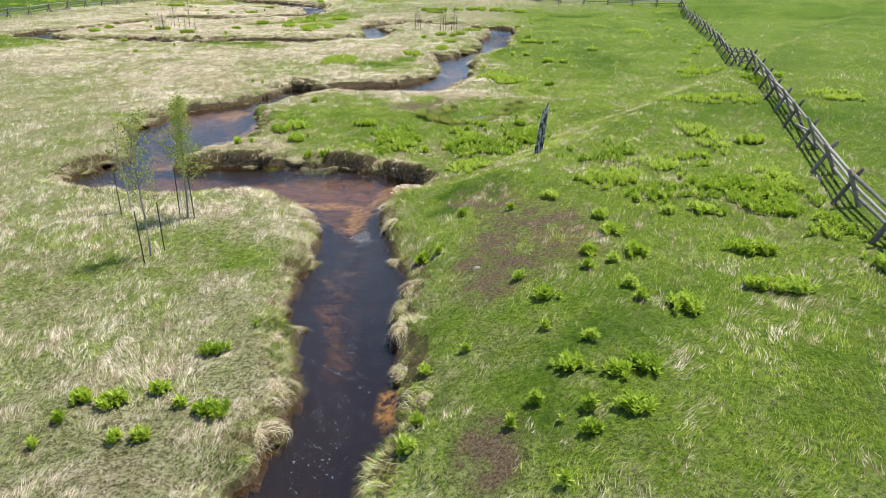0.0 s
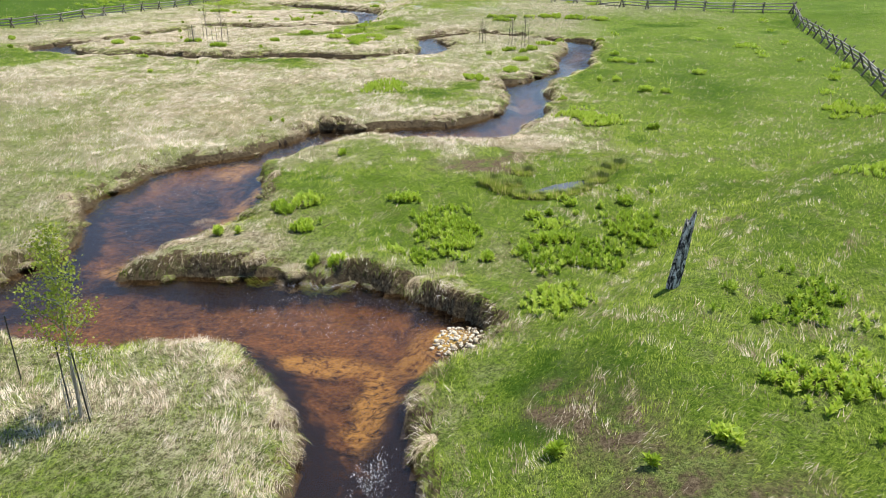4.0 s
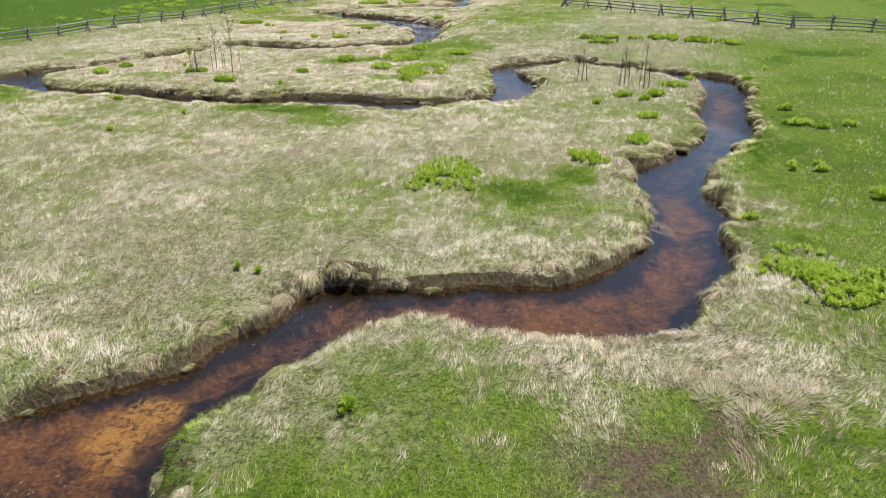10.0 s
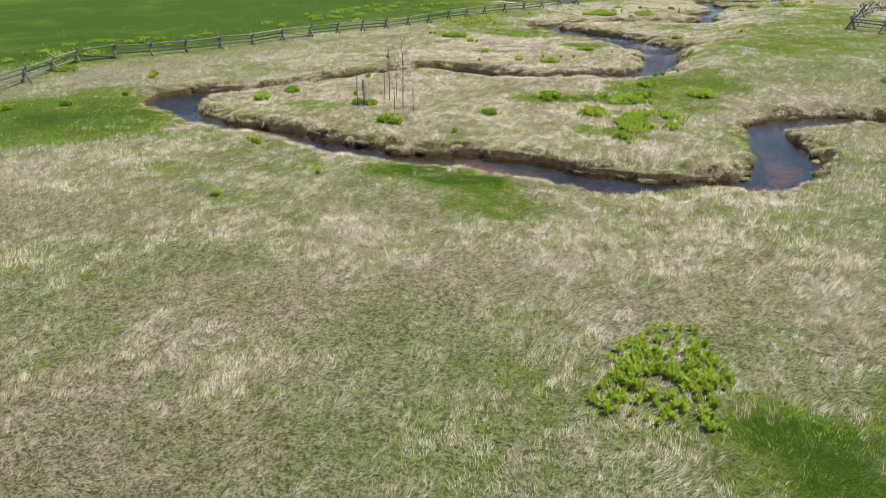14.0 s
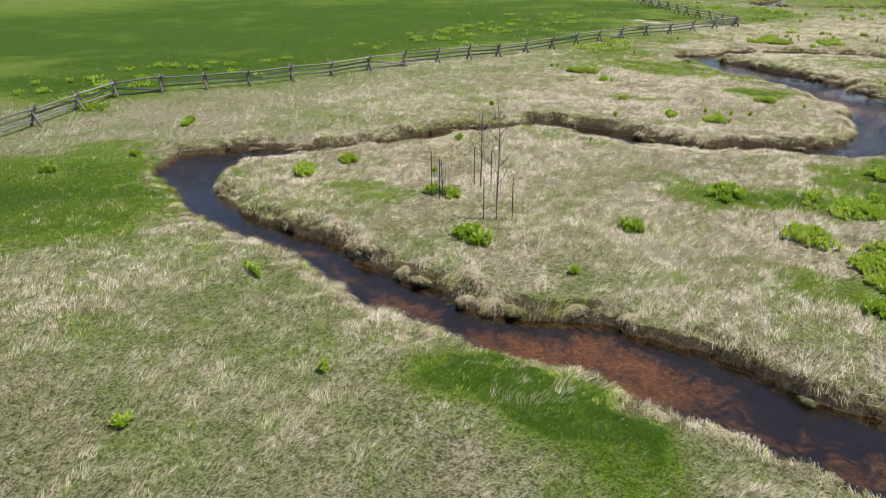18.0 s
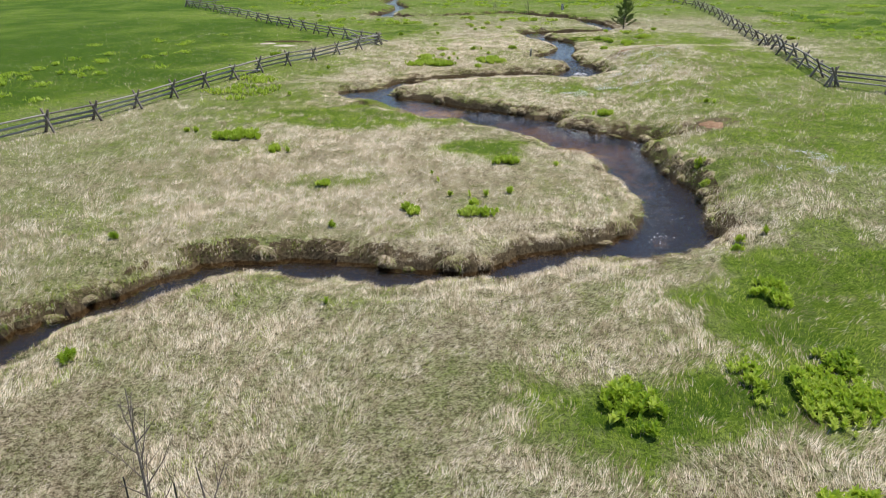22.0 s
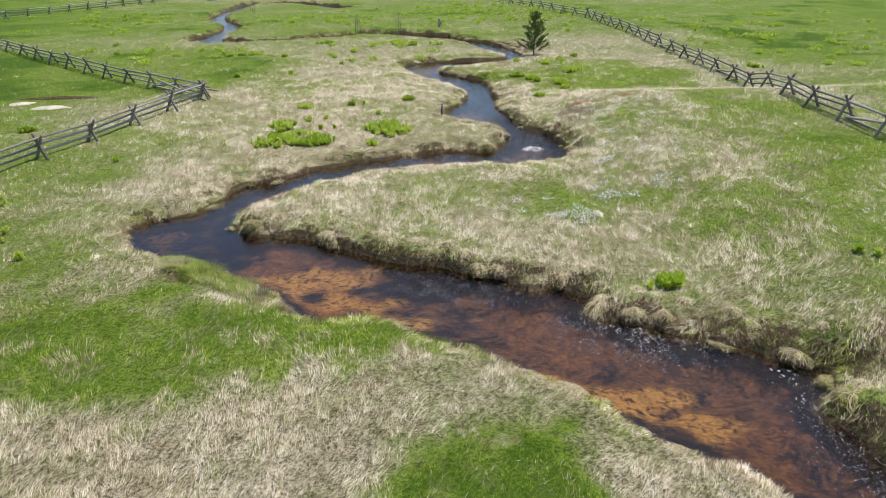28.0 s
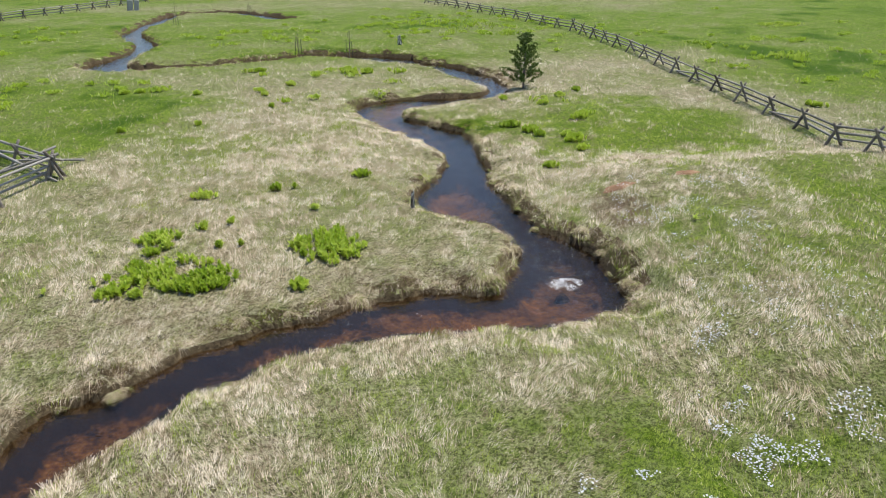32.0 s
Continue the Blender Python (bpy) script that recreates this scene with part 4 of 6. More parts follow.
LILIES_3 = [(-7.4, 41.2, 0.5), (2.9, 53.7, 0.6), (5.7, 59.7, 0.4), (6.7, 59.8, 0.5), (8.2, 56.9, 0.8), (7.0, 47.8, 0.7), (9.3, 56.3, 0.7), (3.9, 37.5, 0.3), (1.8, 36.4, 0.5), (2.0, 35.8, 0.5), (1.3, 36.7, 0.4), (2.1, 34.8, 0.3), (3.0, 35.6, 0.4), (0.6, 34.4, 0.6), (1.2, 34.7, 0.4), (3.9, 36.0, 0.7), (5.0, 37.0, 0.3), (-3.5, 30.9, 0.6), (2.8, 31.6, 0.3), (0.3, 31.5, 0.5), (1.0, 32.4, 0.9), (-0.8, 30.8, 0.6), (3.8, 32.6, 0.6), (4.1, 32.1, 0.5), (4.8, 34.7, 0.3), (12.6, 62.1, 1.0), (-12.4, 47.0, 0.3), (-11.7, 46.9, 0.3), (-2.5, 59.6, 1.6), (-0.1, 62.9, 1.1)]
LILIES_4 = [(0.7, 67.6, 1.1), (-1.8, 70.5, 0.6), (-0.2, 72.6, 1.1), (0.6, 72.0, 1.1), (1.6, 73.4, 1.0), (3.0, 75.8, 1.5), (5.6, 59.1, 0.4), (6.7, 59.2, 0.6), (8.0, 70.0, 0.7), (7.8, 66.8, 1.1), (8.7, 66.2, 0.7), (10.1, 66.9, 0.7), (10.1, 82.9, 1.3), (5.4, 79.5, 1.4), (6.3, 79.7, 0.9), (-1.6, 92.4, 1.6), (-0.2, 92.2, 1.4), (1.8, 92.9, 1.5), (3.5, 93.3, 1.2), (4.8, 93.4, 1.6), (6.3, 92.9, 1.4), (7.6, 92.6, 1.6), (9.3, 92.1, 1.6), (-29.2, 67.8, 1.0), (-35.5, 75.6, 1.0), (-34.8, 77.5, 1.0), (-25.5, 73.6, 1.1), (-29.2, 76.4, 0.9), (-28.4, 76.5, 0.9), (-21.5, 77.4, 1.0)]
LILIES_5 = [(-16.5, 80.1, 1.2), (-16.4, 83.6, 1.5), (-15.3, 83.7, 1.3), (-13.9, 75.6, 0.9), (-11.9, 86.9, 1.3), (-20.2, 83.1, 1.1), (7.9, 56.4, 0.6), (-23.7, 65.1, 0.4), (-25.6, 61.2, 0.5), (-47.3, 78.1, 0.8), (-16.6, 84.1, 1.4), (-11.8, 86.4, 1.4), (1.7, 72.9, 0.9), (-0.1, 62.4, 0.9), (-2.1, 93.1, 1.4), (-1.0, 92.8, 1.6), (-0.1, 93.2, 1.2), (-35.2, 75.2, 1.1), (-25.0, 73.2, 1.2), (-21.4, 73.0, 0.4), (-15.7, 83.3, 1.4), (-15.0, 84.9, 1.1), (-13.2, 74.3, 0.3), (-46.7, 77.4, 0.7), (-43.7, 72.6, 0.6), (-44.3, 68.9, 0.7), (-46.6, 66.5, 1.4), (-24.3, 94.0, 0.8), (-23.7, 94.0, 0.8)]
LILIES_6 = [(-24.0, 100.4, 1.2), (-23.0, 100.6, 0.9), (-26.6, 94.3, 0.5), (-15.4, 88.9, 0.8), (-19.9, 82.6, 1.4), (-16.4, 79.6, 1.4), (-18.0, 110.4, 1.0), (-26.3, 93.9, 0.7), (-22.9, 96.4, 0.4), (-30.9, 128.6, 1.6), (-29.6, 129.2, 1.6), (-25.3, 130.4, 1.6), (-36.9, 104.6, 1.6), (-34.1, 101.9, 0.8), (-35.8, 90.5, 0.4), (-30.8, 78.6, 0.4), (-21.0, 100.2, 0.3), (-28.9, 92.3, 0.4), (-25.2, 95.9, 0.3), (-24.2, 94.9, 0.5), (-23.8, 96.0, 0.3), (-37.5, 104.3, 1.0), (-36.5, 104.2, 1.2), (-34.1, 101.4, 0.5), (-33.4, 101.6, 0.3), (-15.0, 100.1, 0.6), (-15.6, 98.7, 0.5), (-15.4, 92.3, 0.4), (-15.7, 91.4, 0.5), (-14.5, 92.5, 0.3)]
LILIES_7 = [(-15.6, 88.1, 1.0), (-33.0, 83.4, 0.5), (-27.7, 86.8, 0.2), (-39.9, 105.0, 0.4), (-39.4, 105.0, 0.4), (-37.5, 103.8, 0.9), (-36.7, 103.7, 0.9), (-36.0, 104.0, 0.9), (-24.4, 95.9, 0.2), (-25.8, 97.6, 0.2), (-26.2, 98.6, 0.2), (-30.4, 96.8, 0.6), (-12.3, 109.7, 0.3), (-37.4, 114.7, 0.4), (-38.8, 117.0, 0.3), (-12.6, 110.1, 0.4), (-30.0, 128.3, 1.6), (-28.8, 128.4, 1.4), (-30.8, 131.4, 1.2), (-25.1, 129.7, 1.6), (-29.8, 135.4, 0.8), (-23.6, 137.2, 0.8), (-15.2, 144.5, 1.2), (-14.5, 143.3, 1.0), (-12.9, 140.9, 1.1), (-10.7, 145.8, 1.0), (-15.5, 136.7, 0.7), (-22.8, 163.7, 1.1), (-21.5, 162.7, 1.1), (-19.1, 162.3, 1.1)]
LILIES_8 = [(-44.2, 132.4, 0.9), (-37.8, 125.9, 0.4), (-26.1, 127.2, 0.7), (-31.4, 127.6, 0.8), (-30.7, 127.4, 0.5), (-29.8, 127.7, 0.6), (-29.1, 127.6, 1.0), (-28.4, 127.7, 0.7), (-31.1, 129.4, 0.6), (-30.8, 130.4, 0.6), (-30.4, 130.8, 0.5), (-29.4, 132.1, 0.5), (-28.5, 132.4, 0.4), (-28.7, 130.5, 0.4), (-28.0, 130.5, 0.3), (-24.8, 129.2, 1.6), (-26.1, 130.0, 0.8), (-26.0, 129.3, 0.4), (-27.1, 135.9, 0.6), (-26.4, 136.0, 0.3), (-25.6, 133.3, 0.4), (-22.8, 162.5, 1.1), (-19.6, 162.4, 1.5), (-30.2, 164.2, 1.1), (-29.4, 164.5, 0.9), (-27.0, 158.9, 0.8), (-14.3, 142.3, 0.7), (-13.0, 141.8, 0.7), (-11.2, 145.2, 0.9), (-13.2, 139.1, 0.7)]
LILIES_9 = [(-13.9, 151.4, 0.7), (-12.0, 149.3, 0.7), (-10.2, 151.5, 0.7), (-8.6, 153.0, 0.7), (3.6, 145.7, 1.1), (-37.7, 157.8, 0.8), (-36.7, 158.0, 0.8), (-35.8, 158.2, 0.7), (-32.9, 156.6, 0.7), (-28.6, 155.7, 0.6), (-28.0, 151.8, 0.5), (-31.7, 148.0, 0.5), (-35.5, 147.2, 0.6), (-33.3, 128.0, 0.2), (-13.5, 128.0, 0.2)]
PATCHES_1 = [(11.0, 21.2, 1.0, 1.0), (11.4, 23.2, 0.7, 1.2), (10.8, 19.7, 1.1, 1.6), (9.2, 20.4, 1.2, 1.5), (9.5, 22.6, 1.5, 1.3), (6.8, 21.8, 0.8, 1.0), (10.8, 28.9, 0.9, 1.8), (9.6, 25.6, 1.1, 0.9), (10.5, 22.1, 0.9, 1.1), (5.7, 23.4, 1.2, 0.9), (1.7, 31.4, 1.5, 1.9), (1.1, 28.1, 0.7, 1.2), (-2.2, 33.1, 1.3, 1.8), (13.8, 36.4, 2.0, 1.3), (20.6, 37.6, 1.0, 1.6), (6.0, 26.7, 1.5, 1.2), (8.2, 25.2, 0.9, 1.1), (3.9, 33.6, 1.2, 1.3), (18.1, 51.0, 1.8, 1.9), (18.1, 42.5, 0.8, 1.5), (-1.9, 31.6, 0.8, 0.8), (-1.8, 33.3, 0.6, 0.5), (4.1, 49.3, 2.1, 1.5), (1.2, 33.7, 0.6, 0.5), (1.1, 32.5, 0.5, 0.5), (-2.8, 30.7, 0.4, 0.5)]
PATCHES_2 = [(-8.0, 56.4, 1.7, 1.6), (3.8, 49.2, 1.0, 1.5), (4.8, 48.4, 0.4, 1.1), (-13.5, 79.8, 1.7, 1.8), (-13.2, 78.9, 1.6, 1.6), (-13.7, 79.0, 1.4, 1.6), (-15.8, 83.9, 1.3, 0.9), (-55.1, 76.7, 1.3, 1.1), (-16.2, 83.6, 1.2, 1.2), (-41.6, 120.6, 1.3, 1.6), (-41.1, 116.1, 1.0, 1.6), (-39.5, 115.4, 0.9, 1.1), (-41.3, 119.7, 1.2, 1.2), (-41.6, 117.1, 1.2, 1.0), (-42.6, 115.7, 1.0, 0.9), (-39.3, 116.5, 0.8, 0.8), (-40.6, 113.5, 0.7, 0.6), (-11.2, 150.3, 1.0, 1.3), (-7.8, 191.2, 3.8, 3.9), (-11.7, 195.2, 2.7, 3.0), (-5.4, 182.7, 1.2, 1.8), (25.6, 183.1, 2.4, 2.0), (13.0, 162.9, 2.0, 1.9), (10.0, 170.5, 1.5, 1.7)]
rng = random.Random(5)
for x, y, w in LILIES_1 + LILIES_2 + LILIES_3 + LILIES_4 + LILIES_5 + LILIES_6 + LILIES_7 + LILIES_8 + LILIES_9:
    near = y < 13.6 and -9 < x < 6
    n = int(min(18, max(1, round((w / 0.24) ** 2 * 0.85))))
    r = max(0.02, 0.61 * w - 0.15)
    say = "lone young corn lily shoot with broad green leaves" if w < 0.4 else "clump of broad-leaved bright green corn lilies" if w < 0.9 else "large dense clump of broad-leaved green corn lilies"
    lily(x, y, r, r * 0.9, n, 0 if w < 0.3 else int(n * 1.6) + 2, rng, say, near, 0.84 + 0.26 * min(1, w))
for x, y, rx, ry in PATCHES_1 + PATCHES_2:
    n = int(min(85, max(9, (34 if y < 100 else 18) * rx * ry)))
    lily(x, y, rx, ry, n, int(2.0 * n) if y < 100 else n, rng, "wide patch of bright green corn lilies in the grass", False, 0.88)

# ---- saplings, stakes and posts ----
def limb_path(p, d, length, k, rng, wander, lift):
    pts = [Vector(p)]
    d = Vector(d).normalized()
    for _ in range(k):
        d = (d + Vector((rng.uniform(-wander, wander), rng.uniform(-wander, wander), rng.uniform(-wander, wander) + lift))).normalized()
        pts.append(pts[-1] + d * (length / k))
    return pts


def sapling(x, y, tall, leaves, seed, lean, label):
    """A thin planted tree: trunk, limbs and a crown of small loose leaves."""
    rng = random.Random(seed)
    z = spot(x, y)
    t = thing("sapling", x, y, z, label, "tree", "planted saplings")
    trunk = limb_path((0, 0, -0.05), (lean[0], lean[1], 1), tall, 9, rng, 0.05, 0.05)
    bm = bmesh.new()
    tube(bm, trunk, [0.035 * (1 - 0.09 * i) for i in range(10)], 6, rng, 0.1)
    part("trunk", bm, BIRCH if leaves else TWIG, t)
    tips = []
    for i in range(14 if leaves else 12):
        u = 0.30 + 0.66 * i / 13
        p = trunk[int(u * 9)].lerp(trunk[min(9, int(u * 9) + 1)], u * 9 - int(u * 9))
        a = i * 2.4 + rng.uniform(-0.4, 0.4)
        length = tall * (0.30 * (1.1 - u) + 0.06) * rng.uniform(0.8, 1.2)
        path = limb_path(p, (math.cos(a), math.sin(a), 1.1), length, 4, rng, 0.18, 0.10)
        bm = bmesh.new()
        tube(bm, path, [0.013, 0.010, 0.008, 0.006, 0.004], 4)
        for _ in range(3):
            q = path[rng.randint(1, 3)]
            b = rng.uniform(0, 6.28)
            twig = limb_path(q, (math.cos(b), math.sin(b), 0.9), length * 0.45, 3, rng, 0.2, 0.05)
            tube(bm, twig, [0.006, 0.005, 0.004, 0.003], 3)
            tips += twig[1:]
        part("limb", bm, BIRCH if leaves else TWIG, t)
        tips += path[1:]
    if leaves:
        n = leaves
        g = np.random.default_rng(seed)
        base = np.array([tuple(v) for v in tips])[g.integers(0, len(tips), n)] + g.normal(0, 0.09, (n, 3))
        a, e = g.normal(0, 1, (n, 3)), g.normal(0, 1, (n, 3))
        a /= np.linalg.norm(a, axis=1)[:, None]
        e = np.cross(a, e)
        e /= np.linalg.norm(e, axis=1)[:, None]
        s = g.uniform(0.018, 0.036, n)[:, None]
        v = np.stack([base - a * s, base + e * s * 0.8, base + a * s, base - e * s * 0.8], 1).reshape(-1, 3)
        ob = mesh_object("crown", v, np.arange(4 * n).reshape(-1, 4), [SAPLING_LEAF], t)
        tagged(ob, "loose yellow-green spring leaves", kind="stuff")
    return t


def stake(x, y, tall, lean):
    """A steel tee post with its rib."""
    t = thing("fence_stake", x, y, spot(x, y), "dark steel stake beside a planted sapling", "stake", "steel stakes")
    top = Vector((lean[0], lean[1], 1)).normalized() * tall
    bm = bmesh.new()
    tube(bm, [(0, 0, -0.1), top * 0.5, top], [0.018, 0.018, 0.016], 4)
    part("shaft", bm, STEEL, t)
    return t


def cage(x, y, r, tall):
    """A tube of wire netting round a young stem."""
    t = thing("wire_cage", x, y, spot(x, y), "loose cylinder of galvanised wire netting round a sapling", "wire cage", "wire cages")
    for i in range(9):
        a = 2 * math.pi * i / 9
        bm = bmesh.new()
        tube(bm, [(r * math.cos(a), r * math.sin(a), 0), (r * math.cos(a + 0.1), r * math.sin(a + 0.1), tall)], [0.006, 0.006], 3)
        part("upright_wire", bm, WIRE, t)
    for k in range(6):
        z = tall * (k + 0.3) / 6
        pts = [(r * math.cos(a), r * math.sin(a), z) for a in np.linspace(0, 2 * math.pi, 15)]
        bm = bmesh.new()
        tube(bm, pts, [0.006] * 15, 3)
        part("hoop_wire", bm, WIRE, t)
    return t


sapling(-8.66, 19.4, 4.2, 1100, 61, (0.02, 0.02), "young birch-like sapling with sparse spring leaves among stakes")
sapling(-8.62, 22.64, 3.9, 3000, 62, (0.04, 0.03), "leafing young sapling with a pale trunk between stakes")
sapling(-10.8, 23.3, 3.0, 120, 63, (0.0, 0.0), "thin sapling with hardly a leaf among stakes")
for i, (x, y, h) in enumerate([(-8.64, 18.85, 1.6), (-8.4, 19.8, 1.55), (-8.97, 22.86, 1.6), (-8.35, 22.5, 1.65), (-10.96, 22.86, 1.65), (-10.6, 23.75, 1.6)]):
    stake(x, y, h, (0.02 * (i % 3 - 1), 0.0))
cage(-8.62, 22.64, 0.20, 1.0)
sapling(-25.6, 75.3, 4.3, 0, 64, (0.0, 0.0), "tall bare grey sapling between two stakes")
sapling(-28.1, 78.0, 3.2, 0, 65, (0.05, 0.02), "bare dark sapling between two stakes")
sapling(-28.6, 76.2, 1.5, 0, 66, (0.0, 0.0), "small bare sapling inside wire netting")
for x, y, h in [(-26.0, 75.1, 1.5), (-25.2, 75.7, 1.5), (-28.4, 78.0, 1.6), (-27.6, 78.0, 1.55), (-28.9, 75.9, 1.8), (-28.45, 75.8, 1.6)]:
    stake(x, y, h, (0.0, 0.0))
cage(-28.6, 76.2, 0.32, 1.3)
for i, (x, y) in enumerate([(-2.6, 76.6), (0.0, 76.2), (1.1, 75.0), (-26.6, 171.2), (-22.4, 170.6), (-41.0, 199.0), (-33.6, 212.0)]):
    sapling(x, y, 2.2 + 0.3 * (i % 3), 0, 70 + i, (0.02, 0.0), "small bare grey sapling held by stakes")
    stake(x - 0.28, y + 0.1, 1.6, (0.05, 0.0))
    stake(x + 0.28, y - 0.1, 1.5, (-0.04, 0.0))


def snag(x, y, tall, r, lean, seed, label):
    """A split, weathered post: a flattened trunk with a torn, slanting top."""
    rng = random.Random(seed)
    t = thing("dead_post", x, y, spot(x, y), label, "post")
    bm = bmesh.new()
    sides, rows, k = 12, [], 12
    for i in range(k + 1):
        u = i / k
        ring = []
        for s in range(sides):
            a = 2 * math.pi * s / sides
            rr = r * (1.2 - 0.35 * u) * (1 + 0.22 * math.sin(3 * a + 1.0) + 0.10 * math.sin(5 * a + 4 * u) + rng.uniform(-0.06, 0.06))
            top = tall * (0.88 + 0.07 * math.cos(a - 0.4) + 0.05 * math.sin(3 * a))
            ring.append(bm.verts.new((lean[0] * top * u + rr * math.cos(a), lean[1] * top * u + 0.85 * rr * math.sin(a), -0.1 + (top + 0.1) * u)))
        rows.append(ring)
    for a, b in zip(rows[:-1], rows[1:]):
        for s in range(sides):
            bm.faces.new((a[s], a[(s + 1) % sides], b[(s + 1) % sides], b[s]))
    bm.faces.new(rows[-1])
    part("trunk", bm, SNAG_WOOD, t)
    return t


snag(3.75, 27.6, 2.05, 0.115, (0.12, 0.0), 81, "split silver-grey dead post leaning in the green meadow")
snag(-17.4, 176.8, 0.95, 0.16, (-0.08, 0.0), 82, "short dark dead stump by the far stream")
snag(-22.0, 133.2, 0.75, 0.06, (0.05, 0.0), 83, "small grey post on the stream bank")


# ---- the conifer ----
def conifer(x, y, tall, seed):
    rng = random.Random(seed)
    g = np.random.default_rng(seed)
    t = thing("pine_tree", x, y, spot(x, y), "small ragged dark green pine by the stream bend", "tree")
    bm = bmesh.new()
    tube(bm, [(0, 0, -0.1), (0.05, 0, tall * 0.5), (0.12, 0, tall)], [0.07, 0.045, 0.012], 7, rng, 0.1)
    part("trunk", bm, TWIG, t)
    tufts = []
    for i in range(46):
        u = 0.06 + 0.92 * i / 45
        a = i * 2.4 + rng.uniform(-0.5, 0.5)
        length = (1.5 * (1 - u) ** 0.75 + 0.2) * rng.uniform(0.65, 1.2)
        path = limb_path((0.12 * u, 0, tall * u), (math.cos(a), math.sin(a), 0.35), length, 4, rng, 0.12, 0.10)
        bm = bmesh.new()
        tube(bm, path, [0.018, 0.014, 0.010, 0.007, 0.004], 4)
        part("branch", bm, TWIG, t)
        for k in range(int(10 + 26 * length)):
            s = rng.uniform(0.25, 1.0)
            p = path[min(3, int(s * 4))].lerp(path[min(4, int(s * 4) + 1)], s * 4 - int(s * 4) if s < 1 else 1)
            tufts.append(tuple(p + Vector((rng.gauss(0, 0.07), rng.gauss(0, 0.07), rng.gauss(0.02, 0.05)))))
    base = np.repeat(np.array(tufts), 10, axis=0)
    d = g.normal(0, 1, base.shape) + np.array([0, 0, 0.7])
    d /= np.linalg.norm(d, axis=1)[:, None]
    side = np.cross(d, g.normal(0, 1, base.shape))
    side *= 0.022 / np.linalg.norm(side, axis=1)[:, None]
    tip = base + d * g.uniform(0.07, 0.13, (len(base), 1))
    v = np.stack([base - side, base + side, tip], 1).reshape(-1, 3)
    tagged(mesh_object("needles", v, np.arange(len(v)).reshape(-1, 3), [NEEDLE], t), "dark green needle tufts", kind="stuff")


conifer(-11.6, 155.0, 3.5, 91)


# ---- stones, earth, foam, glints ----
def stone(bm, p, r, rng, flat=0.6):
    vs = bmesh.ops.create_icosphere(bm, subdivisions=1, radius=1.0, matrix=Matrix.Identity(4))["verts"]
    m = Matrix.Rotation(rng.uniform(0, 6.28), 3, "Z")
    for v in vs:
        c = v.co * (1 + rng.uniform(-0.16, 0.16))
        v.co = Vector(p) + m @ Vector((c.x * r * 1.2, c.y * r * 0.9, c.z * r * flat))


COBBLES = []
for s in range(6):
    rng = random.Random(200 + s)
    bm = bmesh.new()
    stone(bm, (0, 0, 0), 1.0, rng)
    me = bpy.data.meshes.new("cobble")
    bm.to_mesh(me)
    bm.free()
    me.materials.append(COBBLE)
    COBBLES.append(smooth(me))
bar = thing("gravel_bar", -1.3, 26.5, spot(-1.3, 26.5), "bar of sun-bleached cobbles under a cut bank", "gravel")
rng = random.Random(9)
for i in range(295):
    r, a = math.sqrt(rng.random()), rng.uniform(0, 6.28)
    px, py = -1.3 + 0.72 * r * math.cos(a) + 0.15 * r * math.sin(a), 26.85 + 0.85 * r * math.sin(a)
    ob = new("cobble", COBBLES[i % 6])
    ob.parent = bar
    s = rng.uniform(0.022, 0.030) * (1 + 1.6 * rng.random() ** 3)
    ob.matrix_local = Matrix.Translation((px + 1.3, py - 26.5, spot(px, py) - spot(-1.3, 26.5) + s * 0.3)) @ pose(0, 0, 0, rng.uniform(-15, 15), rng.uniform(-15, 15), rng.uniform(0, 360)) @ Matrix.Scale(s, 4)


def mound(name, x, y, rx, ry, h, material, label, seed, category="earth"):
    """A low, uneven heap."""
    rng = random.Random(seed)
    bm = bmesh.new()
    rings, k, sides = [], 6, 20
    ph = rng.uniform(0, 6)
    for i in range(k + 1):
        u = i / k
        ring = []
        for s in range(sides):
            a = 2 * math.pi * s / sides
            w = 1 + 0.22 * math.sin(2 * a + ph) + 0.14 * math.sin(5 * a + 2 * ph) + rng.uniform(-0.07, 0.07)
            px, py = x + rx * u * w * math.cos(a), y + ry * u * w * math.sin(a)
            ring.append(bm.verts.new((px - x, py - y, spot(px, py) - spot(x, y) + h * (1 - u * u) * rng.uniform(0.75, 1.1) - (0.03 if i == k else 0))))
        rings.append(ring)
    for a, b in zip(rings[:-1], rings[1:]):
        for s in range(sides):
            bm.faces.new((a[s], b[s], b[(s + 1) % sides], a[(s + 1) % sides]))
    bmesh.ops.remove_doubles(bm, verts=bm.verts, dist=0.001)
    ob = part(name, bm, material)
    smooth(ob.data)
    ob.location = (x, y, spot(x, y))
    return tagged(ob, label, category)


mound("earth_mound", -45.2, 138.2, 1.0, 0.6, 0.12, PALE_EARTH, "pale bare earth heap in the green pasture", 1)
mound("earth_mound", -47.4, 139.6, 0.8, 0.5, 0.10, PALE_EARTH, "small pale bare earth heap in the pasture", 2)
mound("earth_mound", -14.3, 132.2, 0.55, 0.4, 0.10, RED_EARTH, "reddish burrow spoil in short grass", 3)
mound("earth_mound", -11.6, 132.2, 0.45, 0.35, 0.08, RED_EARTH, "small reddish burrow spoil in short grass", 4)
mound("earth_mound", -13.4, 105.2, 0.55, 0.8, 0.05, RED_EARTH, "worn reddish earth at the crumbling bank", 5)
mound("stone", -18.2, 116.2, 0.20, 0.28, 0.10, PALE_EARTH, "pale flat stone lying in the meadow", 6, "stone")
